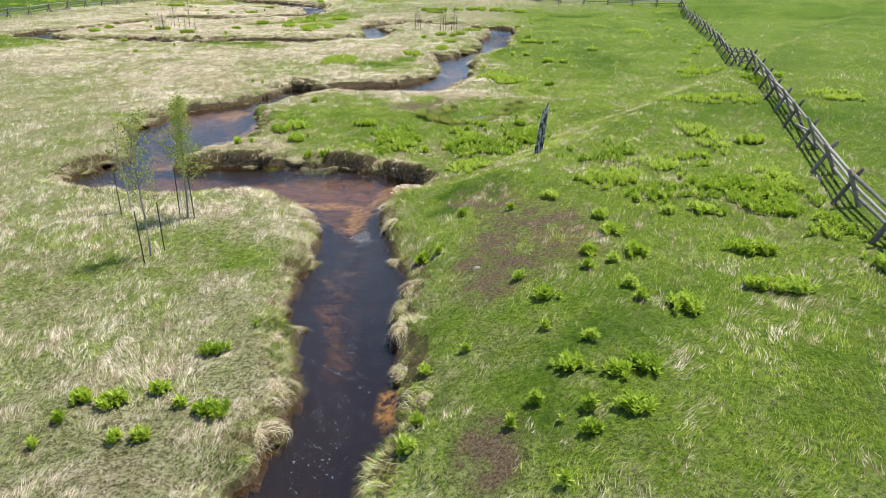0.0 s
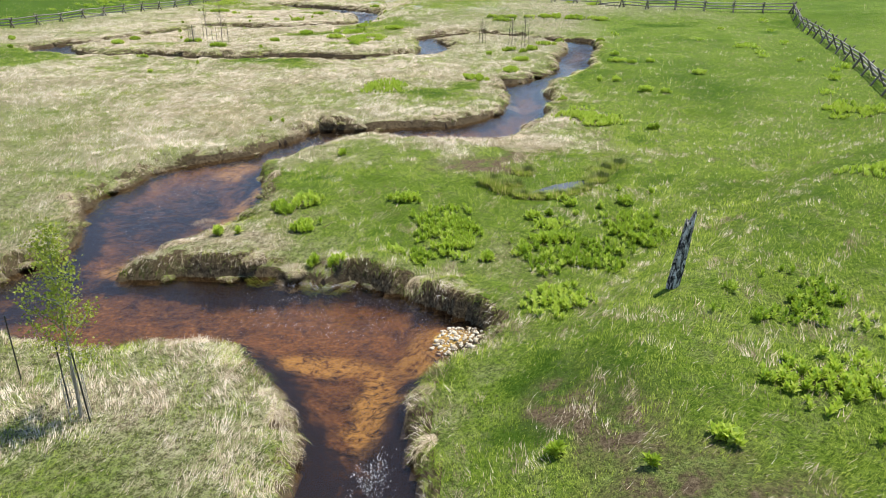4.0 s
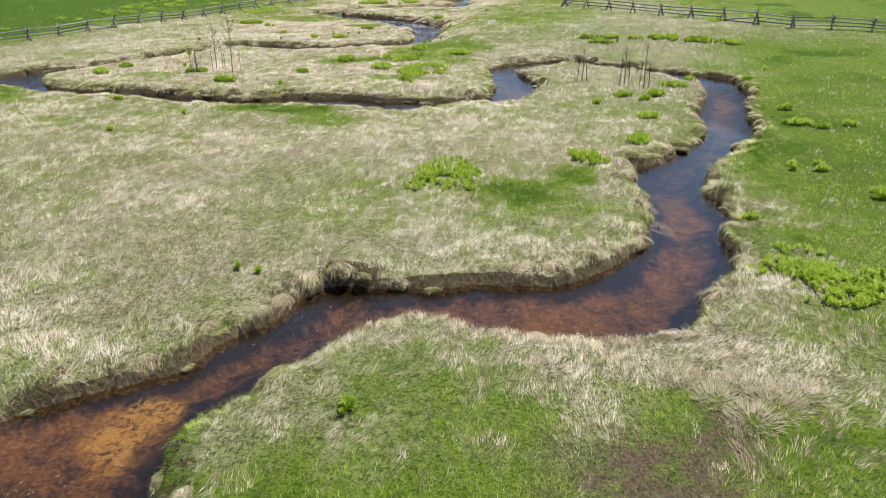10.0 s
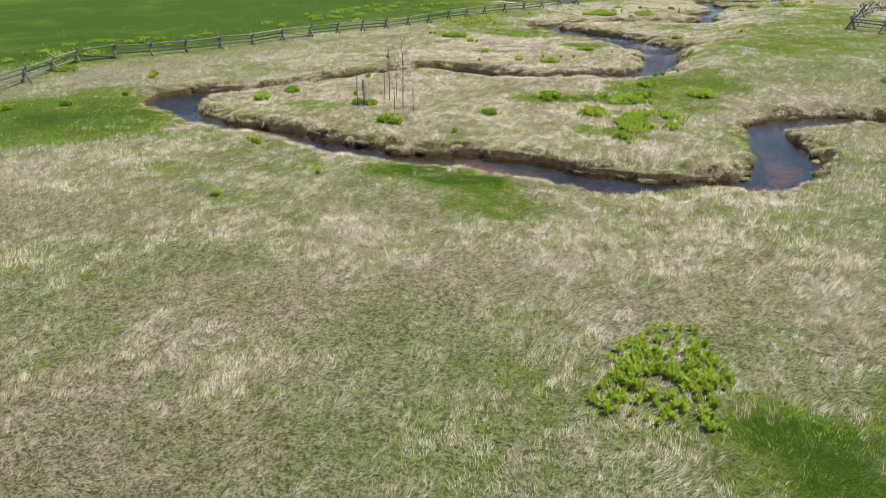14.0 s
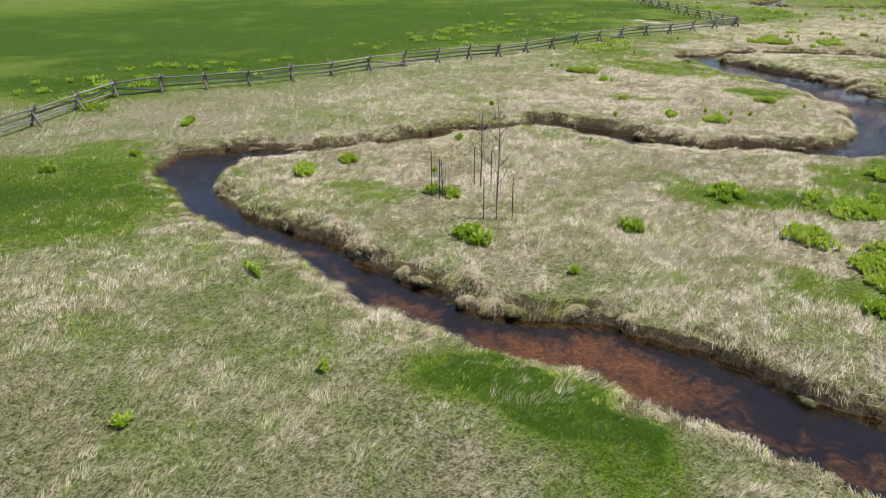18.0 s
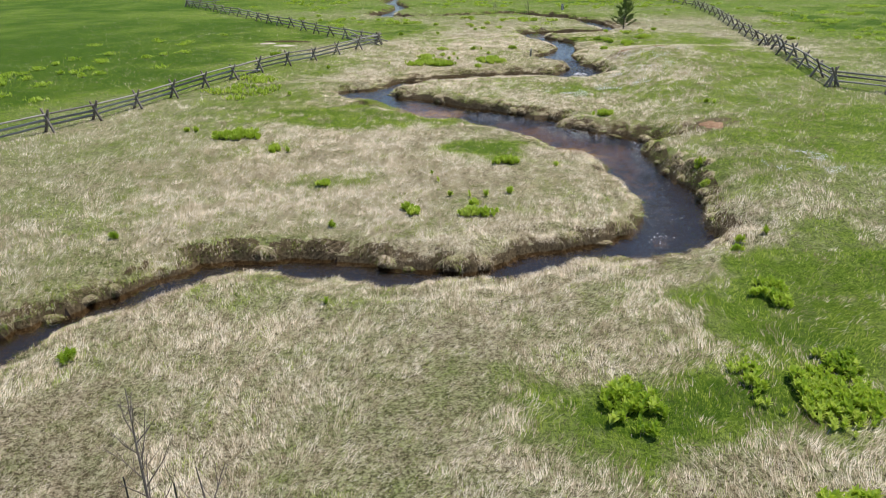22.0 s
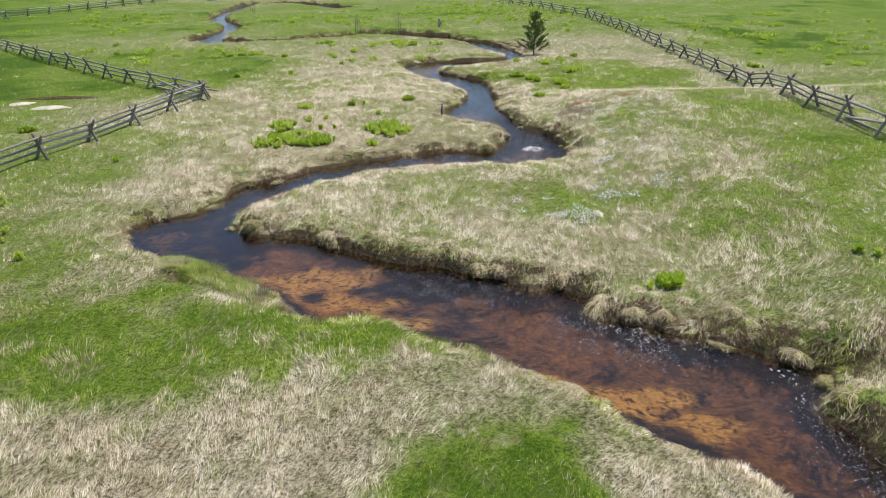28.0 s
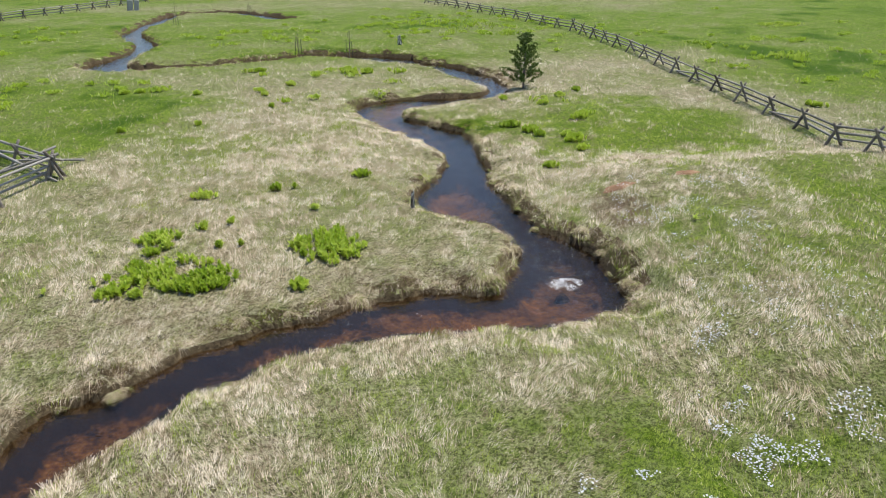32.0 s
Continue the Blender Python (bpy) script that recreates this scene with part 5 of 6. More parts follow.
mound("stone", 0.9, 17.4, 0.09, 0.07, 0.07, PALE_EARTH, "small white stone on trampled ground", 7, "stone")
block = thing("concrete_headgate", -50.3, 221.0, spot(-50.3, 221.0), "grey concrete block standing by the far stream", "concrete")
for dx, w in ((-0.45, 0.75), (0.45, 0.6)):
    bm = bmesh.new()
    bmesh.ops.create_cube(bm, size=1, matrix=Matrix.Translation((dx, 0, 0.6)) @ pose(0, 0, 0, 0, 9, 8) @ Matrix.Diagonal((w, 0.5, 1.5, 1)))
    bmesh.ops.bevel(bm, geom=bm.edges[:], offset=0.05, segments=2)
    part("slab", bm, CONCRETE, block)


def foam(name, x, y, rx, ry, n, h, seed, label, turn=0.0, size=1.0):
    """Flecks and short crests of white water, also used for sun glints."""
    g = np.random.default_rng(seed)
    r = np.sqrt(g.random(n)) * g.uniform(0.5, 1, n)
    a = g.uniform(0, 2 * np.pi, n)
    u, v = rx * r * np.cos(a), ry * r * np.sin(a)
    px, py = x + u * np.cos(turn) - v * np.sin(turn), y + u * np.sin(turn) + v * np.cos(turn)
    z = WATER_Z + 0.006 + h * np.exp(-3 * r * r) * g.random(n)
    s = (0.006 + 0.016 * g.random(n) ** 3) * size
    wet_ = shore(px, py) < -0.12
    wet_ &= vnoise(px * 1.6, py, 0.35, seed) > 0.38
    px, py, z, s = px[wet_], py[wet_], z[wet_], s[wet_]
    n = len(px)
    d = turn + g.normal(1.57, 0.6, n)
    c = np.stack([px, py, z], 1)
    along_ = np.stack([np.cos(d), np.sin(d), g.normal(0, 0.2, n)], 1) * s[:, None] * 3.2
    across = np.stack([-np.sin(d), np.cos(d), g.normal(0, 0.25, n)], 1) * s[:, None] * 0.45
    up = np.array([0, 0, 1.0]) * s[:, None] * 0.5
    verts = np.stack([c - along_, c + across, c + along_, c - across, c + up], 1)
    verts[..., 2] = np.maximum(verts[..., 2], WATER_Z - 0.01)
    b = np.arange(n)[:, None] * 5
    faces = np.concatenate([b + np.array(t) for t in ((0, 3, 4), (3, 2, 4), (2, 1, 4), (1, 0, 4))])
    return tagged(mesh_object(name, verts.reshape(-1, 3), faces, [FOAM_GLINT]), label, "foam", kind="stuff")


foam("foam", -5.6, 29.6, 1.3, 0.3, 420, 0.03, 1, "white riffle foam below the cut bank", 0.0, 0.7)
foam("foam", -2.7, 21.9, 0.45, 1.0, 520, 0.03, 2, "thin white riffle foam on brown water", 0.0, 0.55)
foam("foam", -18.15, 126.7, 0.62, 0.46, 1300, 0.22, 3, "white splash breaking over a hidden stone")
# these fleck fields stand in for sun glints on the ripples
foam("foam", -16.6, 105.5, 0.5, 1.6, 180, 0.02, 4, "sun glints on the riffle, modelled as white flecks", 0.2)
foam("foam", -17.6, 93.4, 0.6, 0.9, 90, 0.01, 5, "sun glints on slow water, modelled as white flecks")
foam("foam", -19.5, 108.6, 1.8, 0.5, 160, 0.02, 6, "sun glints along the stream, modelled as white flecks", -0.5)
foam("foam", -2.3, 12.5, 0.9, 4.5, 420, 0.012, 7, "sun glints on the fast brown water, modelled as white flecks", 0.0, 0.5)
for i, (x, y, rx, ry, n, a) in enumerate([(-2.4, 15.5, 1.3, 9.0, 1900, 0.0), (-5.0, 28.0, 3.6, 1.8, 1300, 0.0), (-16.6, 103.2, 1.6, 3.2, 1500, 0.2), (-17.0, 97.5, 1.5, 5.5, 1300, 0.0), (-19.8, 108.4, 2.8, 1.4, 2600, -0.6), (-24.0, 111.8, 3.0, 1.2, 1300, -0.4), (-29.5, 117.5, 1.0, 2.2, 260, 0.6),
                                        (-25.5, 125.3, 5.0, 0.6, 400, 0.1), (-17.9, 128.5, 1.4, 3.5, 700, 0.0), (-12.6, 36.5, 1.6, 5.0, 700, -0.3), (-10.0, 45.0, 2.5, 1.5, 260, 0.0), (-30.0, 72.5, 2.0, 1.6, 160, 0.0)]):
    foam("foam", x, y, rx, ry, n, 0.004, 20 + i, "sun glints on the stream, modelled as tiny white flecks", a, 0.34 if i == 0 else 0.5)
mound("stone", -18.3, 126.6, 0.22, 0.16, 0.30, BANK, "dark stone awash in the stream", 8, "stone")


# ---- rushes, sedge and flowers ----
def rushes(x, y, r, tall, n, seed, label, material, name="rush_tuft"):
    g = np.random.default_rng(seed)
    rr, a = r * np.sqrt(g.random(n)), g.uniform(0, 2 * np.pi, n)
    px, py = x + rr * np.cos(a), y + rr * np.sin(a)
    root_ = np.stack([px, py, height(px, py) - 0.02], 1)
    l = tall * g.uniform(0.55, 1.1, n)
    o = np.minimum(0.8, rr / r * 0.28 + g.random(n) * 0.22) if tall > 0.3 else g.uniform(0.6, 0.97, n)
    d = np.stack([np.cos(a) * o, np.sin(a) * o, np.sqrt(1 - o * o)], 1)
    mid = root_ + d * (l * 0.6)[:, None]
    tip_ = mid + (d * np.array([1.3, 1.3, 0.6])) * (l * 0.4)[:, None]
    side = np.stack([-np.sin(a), np.cos(a), np.zeros(n)], 1) * 0.008
    v = np.stack([root_ - side, root_ + side, mid + side * 0.8, mid - side * 0.8, tip_, tip_ + side * 0.1], 1) - np.array([x, y, 0])
    b = np.arange(n)[:, None] * 6
    faces = np.concatenate([b + np.array((0, 1, 2, 3)), b + np.array((3, 2, 5, 4))])
    z = spot(x, y)
    v[..., 2] -= z
    ob = mesh_object(name, v.reshape(-1, 3), faces, [material])
    ob.location = (x, y, z)
    return tagged(ob, label, "grass tuft", "tufts at the pond and banks", "stuff")


STRAW = leafy("dead_sedge", lambda n: ramp(n, n.nodes.new("ShaderNodeNewGeometry").outputs["Random Per Island"], [(0.0, (0.30, 0.25, 0.15)), (1.0, (0.60, 0.54, 0.40))]), 0.7, 0.15, 0.1, True)
for i, (x, y, r, h) in enumerate([(-0.9, 38.0, 0.45, 0.55), (-0.4, 37.5, 0.45, 0.55), (0.0, 38.0, 0.4, 0.45), (0.3, 37.0, 0.35, 0.4), (0.9, 37.0, 0.35, 0.38), (1.6, 37.1, 0.45, 0.42), (2.2, 37.6, 0.45, 0.42), (2.7, 38.0, 0.35, 0.4), (3.3, 39.2, 0.5, 0.45), (3.6, 40.2, 0.6, 0.4), (0.4, 39.6, 0.5, 0.35), (4.2, 40.9, 0.6, 0.35)]):
    rushes(x, y, r, h, 520, 300 + i, "dense green rush tuft at the pond edge", RUSH)
for i, (x, y, r, h) in enumerate([(0.6, 42.3, 0.5, 0.28), (0.0, 42.9, 0.45, 0.26), (1.2, 42.9, 0.55, 0.28), (-0.7, 43.6, 0.45, 0.25), (0.7, 43.5, 0.5, 0.28), (1.8, 43.4, 0.5, 0.28), (-0.4, 55.0, 0.35, 0.26), (0.0, 53.6, 0.4, 0.26)]):
    rushes(x, y, r, h, 320, 320 + i, "bleached tuft of dead sedge in green grass", STRAW, "sedge_tuft")
for i, (x, y, r) in enumerate([(-11.0, 33.0, 0.4), (-10.8, 33.4, 0.35), (-11.2, 35.2, 0.4), (-5.7, 28.9, 0.35), (-6.4, 29.2, 0.3), (-7.4, 29.3, 0.3), (-32.2, 113.6, 0.5), (-31.5, 113.0, 0.5), (-31.6, 114.1, 0.45), (-30.8, 112.6, 0.45), (-30.3, 112.0, 0.4), (-32.6, 114.6, 0.5), (-31.0, 113.6, 0.35), (-5.1, 29.0, 0.3)]):
    while i > 2 and float(shore([x], [y])[0]) < -0.15 and y < 31:
        y += 0.1
    rushes(x, y, r, 0.3 if i > 2 else 0.2, 420, 340 + i, "half-drowned grass tuft standing in the stream", RUSH if i % 2 or i > 5 else STRAW, "sedge_tuft")

for i, (x, y) in enumerate([(1.4, 38.0), (2.0, 38.5), (2.6, 38.7), (3.0, 39.2), (1.0, 37.6)]):
    rushes(x, y, 0.5, 0.34, 70, 360 + i, "thin rush blades standing in the pool", RUSH)
px, py = np.meshgrid(np.linspace(-0.6, 3.8, 45), np.linspace(36.8, 39.8, 31))
wob = 1 + 0.3 * (vnoise(px, py, 0.8, 55) - 0.5)
inside = (np.hypot(((px - 1.9) * 0.8 + (py - 38.3) * 0.6) / 1.5, ((py - 38.3) * 0.8 - (px - 1.9) * 0.6) / 0.5) * wob)[:-1, :-1].ravel() < 1
b = (np.arange(30)[:, None] * 45 + np.arange(44)[None, :]).ravel()[inside]
pond = mesh_object("pond_water", np.stack([px.ravel(), py.ravel(), np.full(px.size, spot(1.9, 38.3) + 0.15)], 1), np.stack([b, b + 1, b + 46, b + 45], 1), [POND])
tagged(pond, "shallow grey marsh pool between rush tufts", "water", kind="structure")

g = np.random.default_rng(12)
spots = []
for cx, cy, rx, ry, n in [(-20.2, 116.9, 1.0, 1.5, 1100), (-19.2, 116.1, 0.9, 1.0, 700), (-17.0, 118.4, 0.9, 2.0, 1500), (-16.0, 121.0, 0.9, 1.4, 900), (-17.0, 116.6, 0.6, 0.8, 350), (-14.9, 118.2, 0.7, 0.8, 350), (-13.5, 124.0, 2.2, 4.0, 1500), (-12.4, 129.5, 3.0, 3.6, 3200), (-11.6, 98.2, 1.5, 1.5, 1500), (-11.0, 113.0, 3.0, 4.0, 700), (-3.0, 97.0, 3.0, 3.0, 900)]:
    r, a = np.sqrt(g.random(n)), g.uniform(0, 2 * np.pi, n)
    fx, fy = cx + rx * r * np.cos(a), cy + ry * r * np.sin(a)
    ok = (vnoise(fx, fy, 0.55, 61) * 0.65 + vnoise(fx, fy, 1.7, 62) * 0.55 > 0.66) & (shore(fx, fy) > 0.5)
    spots.append(np.stack([fx[ok], fy[ok]], 1))
spots = np.concatenate(spots)
n = len(spots)
c = np.stack([spots[:, 0], spots[:, 1], height(spots[:, 0], spots[:, 1]) + g.uniform(0.09, 0.17, n)], 1)
t1, s = g.uniform(0, 6.28, n), g.uniform(0.014, 0.028, n)[:, None]
da = np.stack([np.cos(t1), np.sin(t1), g.normal(0, 0.3, n)], 1) * s
db = np.stack([-np.sin(t1), np.cos(t1), g.normal(0, 0.3, n)], 1) * s
v = np.stack([c - da, c - db, c + da, c + db], 1).reshape(-1, 3)
tagged(mesh_object("phlox_flowers", v, np.arange(4 * n).reshape(-1, 4), [PETAL]), "pale blue-white phlox flowers scattered in short grass", "flowers", kind="stuff")

# dry flower stalks of last year
rng = random.Random(15)
for x, y in [(-4.9, 14.6), (-6.9, 12.6), (2.3, 15.2), (-6.2, 33.0), (-7.0, 56.0), (-8.3, 56.9), (-2.2, 59.9), (-19.6, 82.8), (-16.4, 79.9), (-34.7, 77.6), (-24.9, 73.4), (-29.4, 128.4), (0.6, 72.2), (-20.9, 77.5)]:
    t = thing("dry_stalk", x, y, spot(x, y), "pale dry stalk standing from last year", "stalk", "dry stalks")
    bm = bmesh.new()
    a, e = rng.uniform(0, 6.28), rng.uniform(0.2, 0.8)
    d = Vector((math.cos(a) * math.cos(e), math.sin(a) * math.cos(e), math.sin(e)))
    tube(bm, [(0, 0, 0.0), d * 0.4, d * 0.8 + Vector((0, 0, -0.05))], [0.012, 0.010, 0.005], 5)
    part("stem", bm, COBBLE, t)

mound("earth_bank", -45.6, 141.0, 2.4, 0.35, 0.16, BANK, "dark crumbling earth edge in the pasture", 11)

# the far meadow is dotted with more corn lilies
g = np.random.default_rng(33)
pos = []
for cx, cy, rx, ry, n in [(18, 160, 16, 28, 70), (-10, 192, 14, 16, 80), (-32, 186, 8, 8, 24), (-58, 190, 10, 14, 30), (-58, 120, 6, 26, 40), (-62, 84, 6, 10, 24), (22, 70, 6, 22, 24), (12, 108, 8, 10, 16), (-30, 160, 9, 6, 16), (-44, 160, 6, 6, 14)]:
    pos.append(np.stack([cx + rx * g.normal(0, 0.5, n), cy + ry * g.normal(0, 0.5, n)], 1))
pos = np.concatenate(pos)
pos = pos[shore(pos[:, 0], pos[:, 1]) > 0.4]
n, k = len(pos), 70
c = np.repeat(pos, k, axis=0) + g.normal(0, 0.26, (n * k, 2)) * np.repeat(g.uniform(0.4, 1.3, n), k)[:, None]
a = g.uniform(0, 2 * np.pi, n * k)
o = g.uniform(0.3, 0.9, n * k)
root_ = np.stack([c[:, 0], c[:, 1], height(c[:, 0], c[:, 1]) + g.uniform(0, 0.18, n * k)], 1)
d = np.stack([np.cos(a) * o, np.sin(a) * o, np.sqrt(1 - o * o)], 1) * g.uniform(0.16, 0.28, n * k)[:, None]
side = np.stack([-np.sin(a), np.cos(a), np.zeros(n * k)], 1) * 0.05
v = np.stack([root_, root_ + d * 0.5 + side, root_ + d, root_ + d * 0.5 - side], 1).reshape(-1, 3)
tagged(mesh_object("distant_corn_lilies", v, np.arange(len(v)).reshape(-1, 4), [LILY]), "distant scattered clumps of green corn lilies", "plants", kind="stuff")


# ---- tussocks along the water ----
def tussock_mesh(seed, fresh_share, drape):
    """A dome of blades combed outwards and down over a dark soil heart that stands for undercut shade, one metre
    across.
    """
    g = np.random.default_rng(seed)
    n = 520
    a = g.uniform(0, 2 * np.pi, n)
    part_ = 1.8 * (vnoise(np.cos(a) * 3, np.sin(a) * 3, 1.0, seed) - 0.5)
    rim = 0.46 * (1 + 0.14 * np.sin(3 * a + seed) + 0.10 * np.sin(5 * a + 2 * seed))

    def dome(r, turn_):
        u = np.clip(r / rim, 0, 1.3)
        return np.stack([r * np.cos(turn_), r * np.sin(turn_) * 1.15, 0.36 * np.maximum(1 - u ** 2.2, -0.12 - 0.3 * u)], 1)

    r0 = rim * g.uniform(0.0, 0.75, n)
    l = g.uniform(0.16, 0.34, n)
    a1 = a + part_ * 0.5 + g.normal(0, 0.3, n)
    root_ = dome(r0, a)
    mid_ = dome(r0 + l * 0.5, a1)
    mid_[:, 2] += g.uniform(0.01, 0.06, n)
    tip_ = dome(r0 + l * (0.75 + 0.2 * (1 - drape)), a1 + part_ * 0.4 + g.normal(0, 0.12, n))
    tip_[:, 2] += g.uniform(-0.03, 0.03, n) - 0.05 * drape
    d = tip_ - root_
    w = np.stack([-d[:, 1], d[:, 0], np.zeros(n)], 1)
    w *= (g.uniform(0.002, 0.0045, n) / np.maximum(np.linalg.norm(w, axis=1), 1e-6))[:, None]
    v = np.stack([root_ - w, root_ + w, mid_ - w * 0.8, mid_ + w * 0.8, tip_], 1).reshape(-1, 3)
    f = (np.arange(n)[:, None, None] * 5 + np.array([[0, 1, 3], [0, 3, 2], [2, 3, 4]])[None]).reshape(-1, 3)
    ring, hv, hf = 12, [], []
    for k, (rr, zz) in enumerate([(0.34, -0.28), (0.42, -0.04), (0.38, 0.13), (0.26, 0.25), (0.06, 0.32)]):
        for q in range(ring):
            b_ = 2 * np.pi * q / ring
            e = rr * (1 + 0.12 * math.sin(3 * b_ + seed) + 0.06 * g.normal())
            hv.append((e * math.cos(b_), e * math.sin(b_) * 1.1, zz))
    for k in range(4):
        for q in range(ring):
            p0, p1 = k * ring + q, k * ring + (q + 1) % ring
            hf += [(p0, p1, p1 + ring), (p0, p1 + ring, p0 + ring)]
    ob = mesh_object("tussock", np.concatenate([v, np.array(hv)]), np.concatenate([f, np.array(hf) + len(v)]), [BLADE, BANK])
    me = ob.data
    me.polygons.foreach_set("material_index", np.concatenate([np.zeros(len(f), np.int32), np.ones(len(hf), np.int32)]))
    h = len(hv)
    lock = vnoise(np.cos(a) * 4, np.sin(a) * 4, 0.7, seed + 5) - 0.5
    point_attr(ob, "green", np.concatenate([np.repeat((g.random(n) < fresh_share + 0.5 * lock).astype(float), 5), np.zeros(h)]))
    tone = 0.50 - 0.3 * fresh_share + 0.4 * lock + g.normal(0, 0.18, n)
    point_attr(ob, "tone", np.concatenate([np.clip(np.stack([tone, tone, tone, tone, tone - 0.15], 1), 0, 1).ravel(), np.zeros(h)]))
    bpy.data.objects.remove(ob)
    return me


MOPS = [tussock_mesh(500 + i, fs, dr) for i, (fs, dr) in enumerate([(0.06, 1.0), (0.18, 0.8), (0.10, 0.6), (0.35, 0.9), (0.55, 0.7), (0.75, 0.6)])]
# where the banks break up into rounded clods: x, y, radius
CLODS = [(-18.6, 109.6, 2.6), (-15.2, 106.3, 2.2), (-23.5, 113.6, 2.0), (-27.5, 116.0, 2.0), (-31.0, 117.8, 1.5), (-16.2, 101.5, 3.0), (-30.0, 71.8, 3.0), (-35.0, 72.0, 3.0), (-15.0, 34.5, 2.5), (-24.0, 71.0, 3.0)]
rng = random.Random(91)
taken = []
for line in BANKS:
    for a, b in zip(line[:-1], line[1:]):
        if not (8 < a[1] < 150):
            continue
        u = b - a
        for q in range(max(1, round(float(np.hypot(*u)) / 0.45))):
            px, py = a + u * rng.random()
            clod = any(math.hypot(px - cx, py - cy) < cr for cx, cy, cr in CLODS)
            if rng.random() < (0.0 if clod else 0.55):
                continue
            low = rng.random() < (0.12 if clod else 0.3)
            want = rng.uniform(-0.10, 0.05) if low else rng.uniform(0.12, 1.1 if clod else 0.45)
            for step in range(4):
                sd = float(shore([px], [py])[0])
                gx = float(shore([px + 0.15], [py])[0] - shore([px - 0.15], [py])[0]) / 0.3
                gy = float(shore([px], [py + 0.15])[0] - shore([px], [py - 0.15])[0]) / 0.3
                k = (want - sd) / max(0.3, gx * gx + gy * gy)
                px, py = px + gx * k, py + gy * k
            if any((px - tx) ** 2 + (py - ty) ** 2 < (0.3 if clod else 0.5) for tx, ty in taken) or math.hypot(px + 1.2, py - 27.0) < 1.9:
                continue
            if float(shore([px], [py])[0]) < (-0.2 if low else 0.05):
                continue
            taken.append((px, py))
            size = rng.uniform(0.6, 1.1) * (0.7 if low else 1.0)
            flat_ = rng.uniform(0.25, 0.4) if low else rng.uniform(0.55, 0.95)
            k = rng.choice((3, 3, 4, 1)) if low else rng.choice((0, 0, 1, 2, 2, 3))
            ob = new("sedge_tussock" if low else "tussock", MOPS[k])
            z = max(spot(px, py), WATER_Z + 0.02) - (0.04 if low else 0.22) * size
            ob.matrix_world = pose(px, py, z, rng.uniform(-8, 8), rng.uniform(-8, 8), math.degrees(math.atan2(-gy, -gx)) + rng.uniform(-35, 35)) @ Matrix.Diagonal((size, size * rng.uniform(0.75, 1.3), size * flat_, 1))
            tagged(ob, "low green sedge tussock at the water's edge" if low else "shaggy tussock of dead grass hanging over the bank", "grass tussock", "sedge tussocks at the water" if low else "tussocks along the stream banks")

# sedge standing in the shallows
rng = random.Random(47)
for i in range(60):
    x, y = rng.uniform(-33.6, -29.6), rng.uniform(111.4, 114.8)
    if -0.5 < float(shore([x], [y])[0]) < 0.9:
        rushes(x, y, rng.uniform(0.3, 0.5), rng.uniform(0.22, 0.36), 200, 400 + i, "olive sedge tuft in the shallow stream margin", STRAW if i % 4 == 0 else RUSH, "sedge_tuft")


# ---- grass ----
LINE = [(0, 9), (-2, 25), (-5, 40), (-9, 52), (-17, 62), (-24, 72), (-25, 88), (-25, 105), (-23, 120), (-21, 136)]


def lateral(x, y):
    d = np.full(x.shape, 1e9)
    for (ax, ay), (bx, by) in zip(LINE[:-1], LINE[1:]):
        l = (bx - ax) ** 2 + (by - ay) ** 2
        h = np.clip(((x - ax) * (bx - ax) + (y - ay) * (by - ay)) / l, 0, 1)
        d = np.minimum(d, np.hypot(x - ax - h * (bx - ax), y - ay - h * (by - ay)))
    return d


gen = np.random.default_rng(7)


def blades(name, root, tip, width, green, label, lift=0.0):
    """Single tapering blades, joined."""
    d = tip - root
    side = np.stack([-d[:, 1], d[:, 0], np.zeros(len(d))], 1)
    side += gen.normal(0, 0.15, side.shape) * np.linalg.norm(d, axis=1)[:, None]
    side *= (width / 2 / np.maximum(np.linalg.norm(side, axis=1), 1e-6))[:, None]
    v = np.stack([root - side, root + side, tip], 1).reshape(-1, 3)
    ob = mesh_object(name, v, np.arange(len(v)).reshape(-1, 3), [BLADE])
    point_attr(ob, "green", np.repeat(green, 3))
    x, y = root[:, 0], root[:, 1]
    share = green_share(x, y)
    tone = 0.65 - 0.05 * green + lift + (1 - 0.4 * green) * (1.0 * (vnoise(x, y * 0.6, 0.085, 71) - 0.5) + 0.5 * (vnoise(x, y * 0.6, 0.3, 72) - 0.5)) + 0.4 * (vnoise(x, y, 1.1, 73) - 0.5) + gen.normal(0, 0.2, len(x))
    tone -= 0.26 * (1 - green) * sm((share - 0.45) / 0.3)
    tone -= 0.22 * green * sm((share - 0.92) / 0.06)
    # shade at the foot put into the tone: darker roots, paler tips
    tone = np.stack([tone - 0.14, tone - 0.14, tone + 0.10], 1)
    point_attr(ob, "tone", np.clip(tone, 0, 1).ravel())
    return tagged(ob, label, "grass", kind="stuff")


cx, cy = np.meshgrid(np.arange(-75, 45, 0.5), np.arange(4, 200, 0.5))
cx, cy = cx.ravel() + 0.25, cy.ravel() + 0.25
far = lateral(cx, cy)
dens = np.interp(far, [0, 9, 15, 24, 45, 75], [700, 620, 260, 75, 12, 0])
dens = dens * (1 - 0.9 * bareness(cx, cy) * sm((vnoise(cx, cy, 1.3, 58) - 0.25) / 0.3)) * np.where(np.hypot(((cx - 1.9) * 0.8 + (cy - 38.3) * 0.6) / 1.6, ((cy - 38.3) * 0.8 - (cx - 1.9) * 0.6) / 0.55) < 1, 0, 1)
count = np.floor(dens * 0.25 + gen.random(len(dens))).astype(int)
x = np.repeat(cx, count) + gen.uniform(-0.25, 0.25, count.sum())
